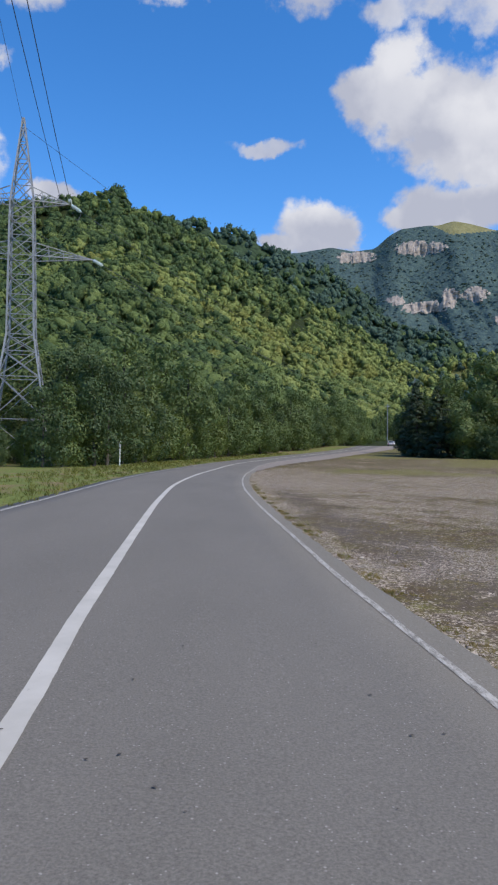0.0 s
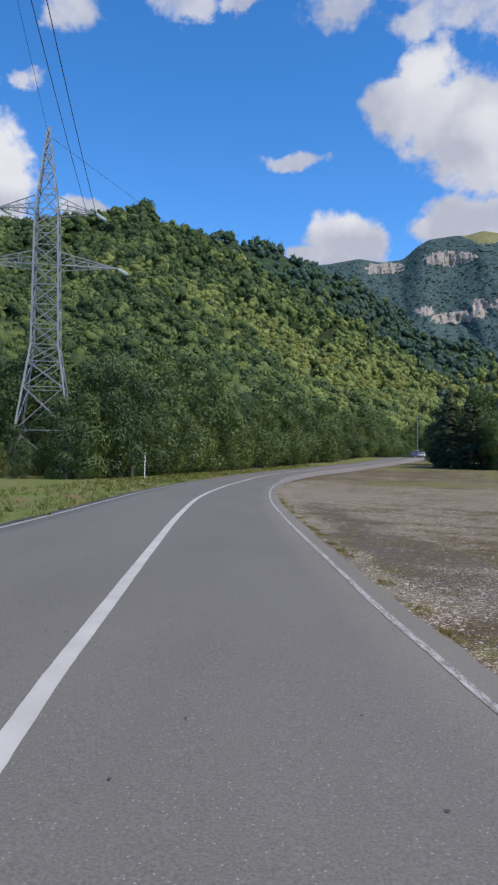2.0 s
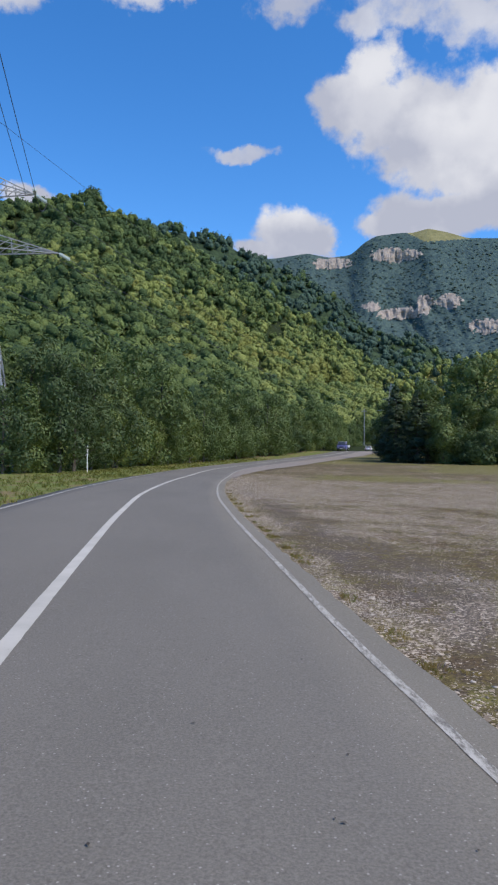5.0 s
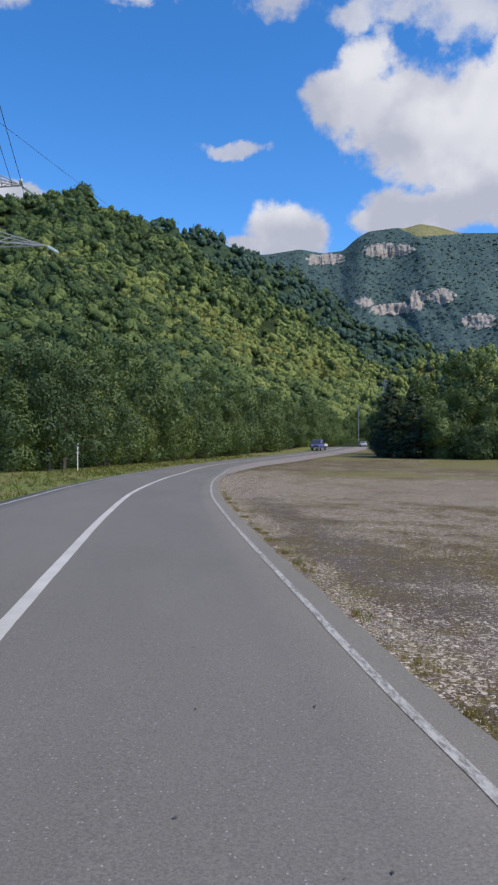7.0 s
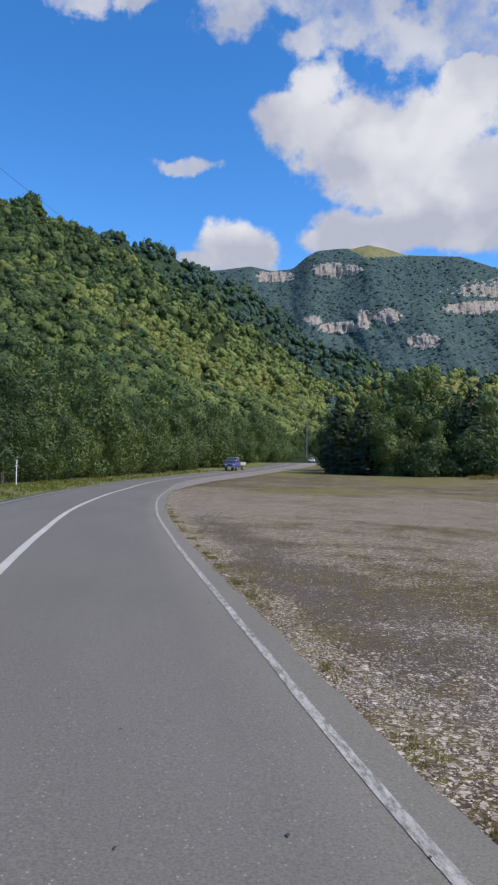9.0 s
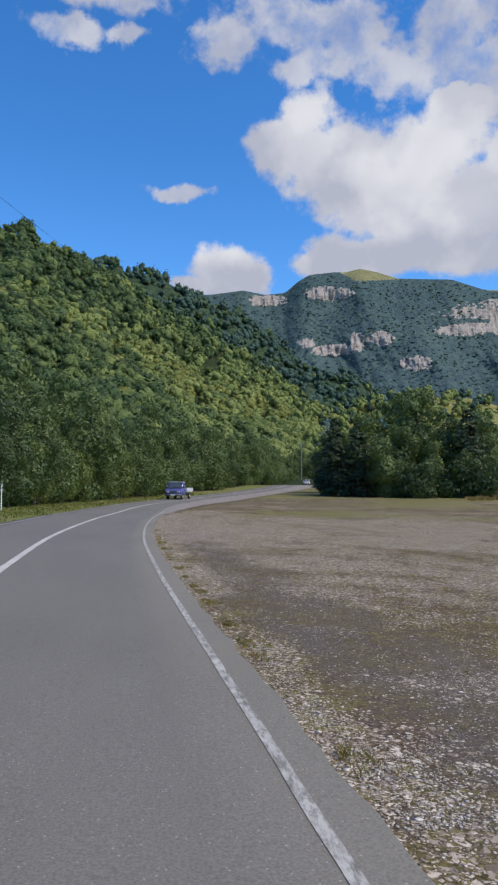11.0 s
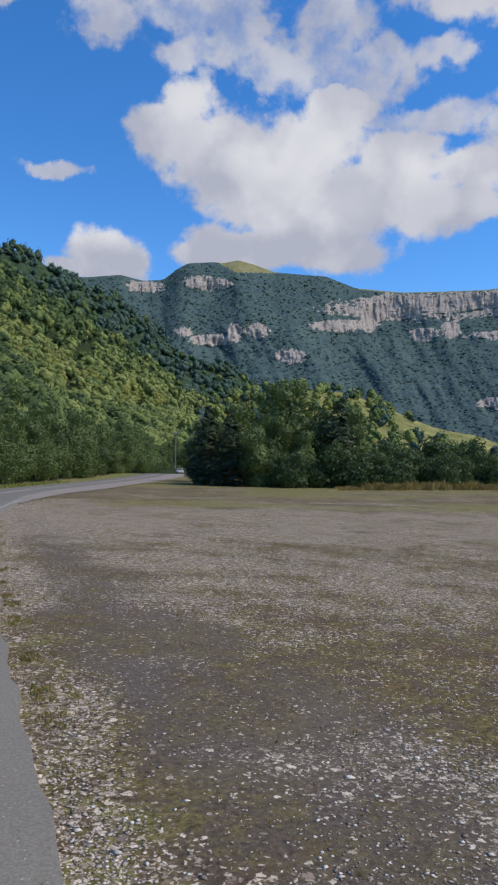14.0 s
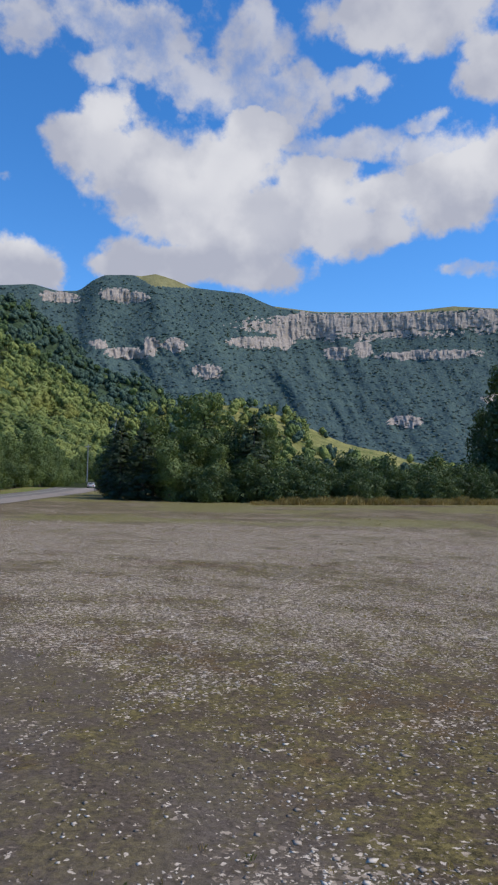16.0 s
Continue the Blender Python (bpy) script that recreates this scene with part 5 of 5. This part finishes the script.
# ---- loose stones, grass and weeds ----
def scatter_stones():
    """Flat pale chips and pebbles, thick where the gravel lies, thinning out with the turf and the track."""
    rnd = np.random.RandomState(71)
    iv = np.array([(1, 0, 0), (0, 1, 0), (-1, 0, 0), (0, -1, 0), (0.2, 0.1, 1), (0, 0, -1)], float)
    tri = np.array([(0, 1, 4), (1, 2, 4), (2, 3, 4), (3, 0, 4), (1, 0, 5), (2, 1, 5), (3, 2, 5), (0, 3, 5)])
    edge = RIGHT_LINE + SIDE * ASPHALT_EDGE[:, None]
    # along the asphalt's edge, then over the field, ever wider apart
    k = 5000
    y1 = 1 + 44 * rnd.uniform(0, 1, k) ** 1.6
    x1 = np.interp(y1, edge[:, 1], edge[:, 0]) + 0.01 + np.abs(rnd.normal(0, 0.2, k))
    k = 190000
    far = 3.0 * (45 / 3.0) ** (rnd.uniform(0, 1, k) ** 0.85)
    way = np.radians(rnd.uniform(-4, 52, k))
    x2, y2 = 1.2 + far * np.sin(way), 7.0 + far * np.cos(way)
    x, y = np.concatenate([x1, x2]), np.concatenate([y1, y2])
    b = np.concatenate([rnd.gamma(2.6, 0.0028, len(x1)) + 0.003, np.minimum(rnd.gamma(2.2, 0.0028, k) + 0.003, 0.028) * (0.7 + 0.035 * far)])
    gravel, green, track, strip = field_cover(x, y)
    fine = np.array([noise.fractal(Vector((p * 1.3, q * 1.3, 6.0)), 0.8, 2.0, 4) for p, q in zip(x, y)])
    sparse = 0.75 + 0.25 * smooth(np.hypot(x - 1.2, y - 7.0), 4, 14)
    chance = np.clip((1.25 * gravel + 0.8 * fine) * (1 - 0.85 * track) * sparse, 0.05, 1) * (1 - 0.7 * green)
    keep = (rnd.uniform(0, 1, len(x)) < np.where(np.arange(len(x)) < len(x1), 0.5 + 0.5 * (fine > 0), chance)) & (x > np.interp(y, edge[:, 1], edge[:, 0]) + 0.01)
    x, y, b = x[keep], y[keep], b[keep]
    n = len(x)
    shape = np.stack([b * rnd.uniform(0.8, 1.5, n), b * rnd.uniform(0.7, 1.3, n), b * rnd.uniform(0.10, 0.30, n)], -1)
    v = iv[None] * shape[:, None] * rnd.uniform(0.7, 1.2, (n, len(iv), 1))
    w = rnd.uniform(0, 6.28, n)[:, None]
    v = np.stack([v[..., 0] * np.cos(w) - v[..., 1] * np.sin(w), v[..., 0] * np.sin(w) + v[..., 1] * np.cos(w), v[..., 2]], -1)
    v += np.stack([x, y, ground_z(x, y) + hummocks(x, y) + b * 0.15], -1)[:, None]
    f = tri[None] + len(iv) * np.arange(n)[:, None, None]
    ob = new("gravel", mesh_of("gravel", v.reshape(-1, 3), f.reshape(-1, 3), [M_STONE]))
    tagged(ob, "loose pale gravel and stones on the field", "gravel", kind="stuff")


scatter_stones()


def blades(name, label, spots, mat, seed, category="grass"):
    """Tufts of thin blades: spots of x, y, height, blades."""
    rnd = np.random.RandomState(seed)
    vs, fs, base = [], [], 0
    for x, y, tall, n in spots:
        z = float(ground_z(x, y))
        w = rnd.uniform(0, 6.28, n)
        root = np.stack([x + rnd.normal(0, tall * 0.3, n), y + rnd.normal(0, tall * 0.3, n), np.full(n, z)], -1)
        lean = np.stack([np.cos(w), np.sin(w), 0 * w], -1) * (tall * rnd.uniform(0.1, 0.7, (n, 1)))
        up = np.stack([0 * w, 0 * w, tall * rnd.uniform(0.5, 1.1, n)], -1)
        side = np.stack([-np.sin(w), np.cos(w), 0 * w], -1) * tall * 0.05 * rnd.uniform(0.6, 1.4, (n, 1))
        v = np.stack([root - side, root + side, root + lean * 0.4 + up * 0.65 + side * 0.6, root + lean + up], 1).reshape(-1, 3)
        vs.append(v)
        fs.append(np.arange(4 * n).reshape(-1, 4) + base)
        base += 4 * n
    ob = new(name, mesh_of(name, np.concatenate(vs), np.concatenate(fs), [mat]))
    tagged(ob, label, category, kind="stuff")


M_STRAW = foliage("straw_grass", (0.13, 0.090, 0.030), (0.28, 0.205, 0.075), (0.43, 0.34, 0.14), 0.6, 0.3)
M_GRASS = foliage("green_grass", (0.07, 0.08, 0.016), (0.17, 0.175, 0.04), (0.30, 0.28, 0.08), 0.5, 0.3)


def build_grass():
    rnd = np.random.RandomState(81)
    spots = []
    out = MID - SIDE * 2.85
    for _ in range(7000):
        i = rnd.randint(len(MID))
        if not 10 < MID[i, 1] < 110:
            continue
        p = out[i] - SIDE[i] * rnd.uniform(0.25, 5.2) ** 1.0
        spots.append((p[0], p[1], rnd.uniform(0.07, 0.24), 9))
    blades("verge_tufts", "yellow-green grass tufts on the verge", spots, M_GRASS, 82)
    spots = []
    edge = RIGHT_LINE + SIDE * 0.42
    for _ in range(2600):
        y = rnd.uniform(3, 34)
        if noise.noise(Vector((0, y * 1.9, 7))) > 0.10:
            x = np.interp(y, edge[:, 1], edge[:, 0]) - 0.04 + abs(rnd.normal(0, 0.13))
            spots.append((x, y, rnd.uniform(0.015, 0.055), 12))
    for _ in range(15000):
        y = 7 + 55 * rnd.uniform() ** 1.3
        x = np.interp(y, edge[:, 1], edge[:, 0]) + 0.6 + rnd.uniform() * (7 + y * 0.9)
        if noise.fractal(Vector((x * 0.25, y * 0.3, 5.0)), 1.0, 2.0, 3) < 0.12:
            continue
        spots.append((x, y, rnd.uniform(0.010, 0.030) * (1 + 0.025 * y), 7))
    dry = [q for k, q in enumerate(spots) if k % 4]
    spots = spots[::4]
    blades("dry_tufts", "low dry straw-brown grass in the gravel", dry, M_STRAW, 85)
    blades("field_tufts", "low dry green-brown grass tufts in the gravel", spots, M_GRASS, 83)
    spots = []
    for _ in range(3000):
        az = rnd.uniform(23, 52)
        a, far = radians(az), 95 + max(0, az - 24) * 1.0 + rnd.uniform(-3.5, 2.5)
        spots.append((far * math.sin(a), far * math.cos(a), rnd.uniform(0.4, 1.15) * (0.7 + 0.8 * abs(noise.noise(Vector((az * 0.9, 0, 3))))) * (1 if az > 25 else 0.5), 12))
    blades("weeds", "tall dry yellow-brown weeds before the shrubs", spots, M_STRAW, 84, "weeds")


build_grass()


def scatter_litter():
    """Dark flecks of leaf and grit on the asphalt."""
    rnd = np.random.RandomState(91)
    vs, fs = [], []
    for k in range(150):
        y = 3 + 30 * rnd.uniform() ** 1.4
        x = np.interp(y, MID[:, 1], MID[:, 0]) + rnd.uniform(-2.3, 3.1)
        b, w = rnd.uniform(0.006, 0.022), rnd.uniform(0, 6.28)
        z = float(ground_z(x, y)) + 0.052
        for a, r, up in ((0, 1.0, 0), (1.5, 0.55, 0.2), (3.1, 0.9, 0), (4.6, 0.5, 0.25)):
            vs.append((x + math.cos(w + a) * b * r, y + math.sin(w + a) * b * r, z + b * up))
        fs.append((4 * k, 4 * k + 1, 4 * k + 2, 4 * k + 3))
    ob = new("leaf_litter", mesh_of("leaf_litter", vs, fs, [M_BARK]))
    tagged(ob, "dark leaf flecks and grit on the asphalt", "leaf litter", kind="stuff")


scatter_litter()


# ---- what moves ----
# seconds, metres along the oncoming lane from its near end
TRUCK_RUN = [(0, 292), (1.2, 263), (2.5, 235.9), (4, 211.4), (5.5, 196.8), (6, 191.8), (6.5, 186.6), (7, 181.8), (7.5, 176.9), (8, 171.8), (8.5, 166.0), (9, 160.1), (9.5, 154.3), (10, 147.9), (10.5, 141.8), (11, 135), (11.5, 126), (12, 115.5), (12.5, 104.5), (13, 93.5), (14, 73), (16, 33)]


def motions():
    """The truck comes down the oncoming lane."""
    lane = MID - SIDE * 1.25
    run = np.concatenate([[0], np.cumsum(np.linalg.norm(np.diff(lane, axis=0), axis=1))])
    times = np.arange(0, 16 + 1e-6, 1 / 30)
    along = np.interp(times, *np.array(TRUCK_RUN).T)
    rows, spin = [], []
    for t, s in zip(times, along):
        x, y = np.interp(s, run, lane[:, 0]), np.interp(s, run, lane[:, 1])
        x2, y2 = np.interp(s - 1.5, run, lane[:, 0]), np.interp(s - 1.5, run, lane[:, 1])
        x1, y1 = np.interp(s + 1.5, run, lane[:, 0]), np.interp(s + 1.5, run, lane[:, 1])
        rows.append((t, pose(x, y, float(ground_z(x, y)) + 0.045, 0, 0, math.degrees(math.atan2(y1 - y2, x1 - x2)) - 90)))
    walk(TRUCK, rows[::3] + ([rows[-1]] if (len(rows) - 1) % 3 else []))
    for wheel, x, y in WHEELS:
        walk(wheel, [(t, pose(x, y, 0.34, math.degrees((along[0] - s) / 0.34), 0, 0)) for t, s in zip(times, along)])


motions()
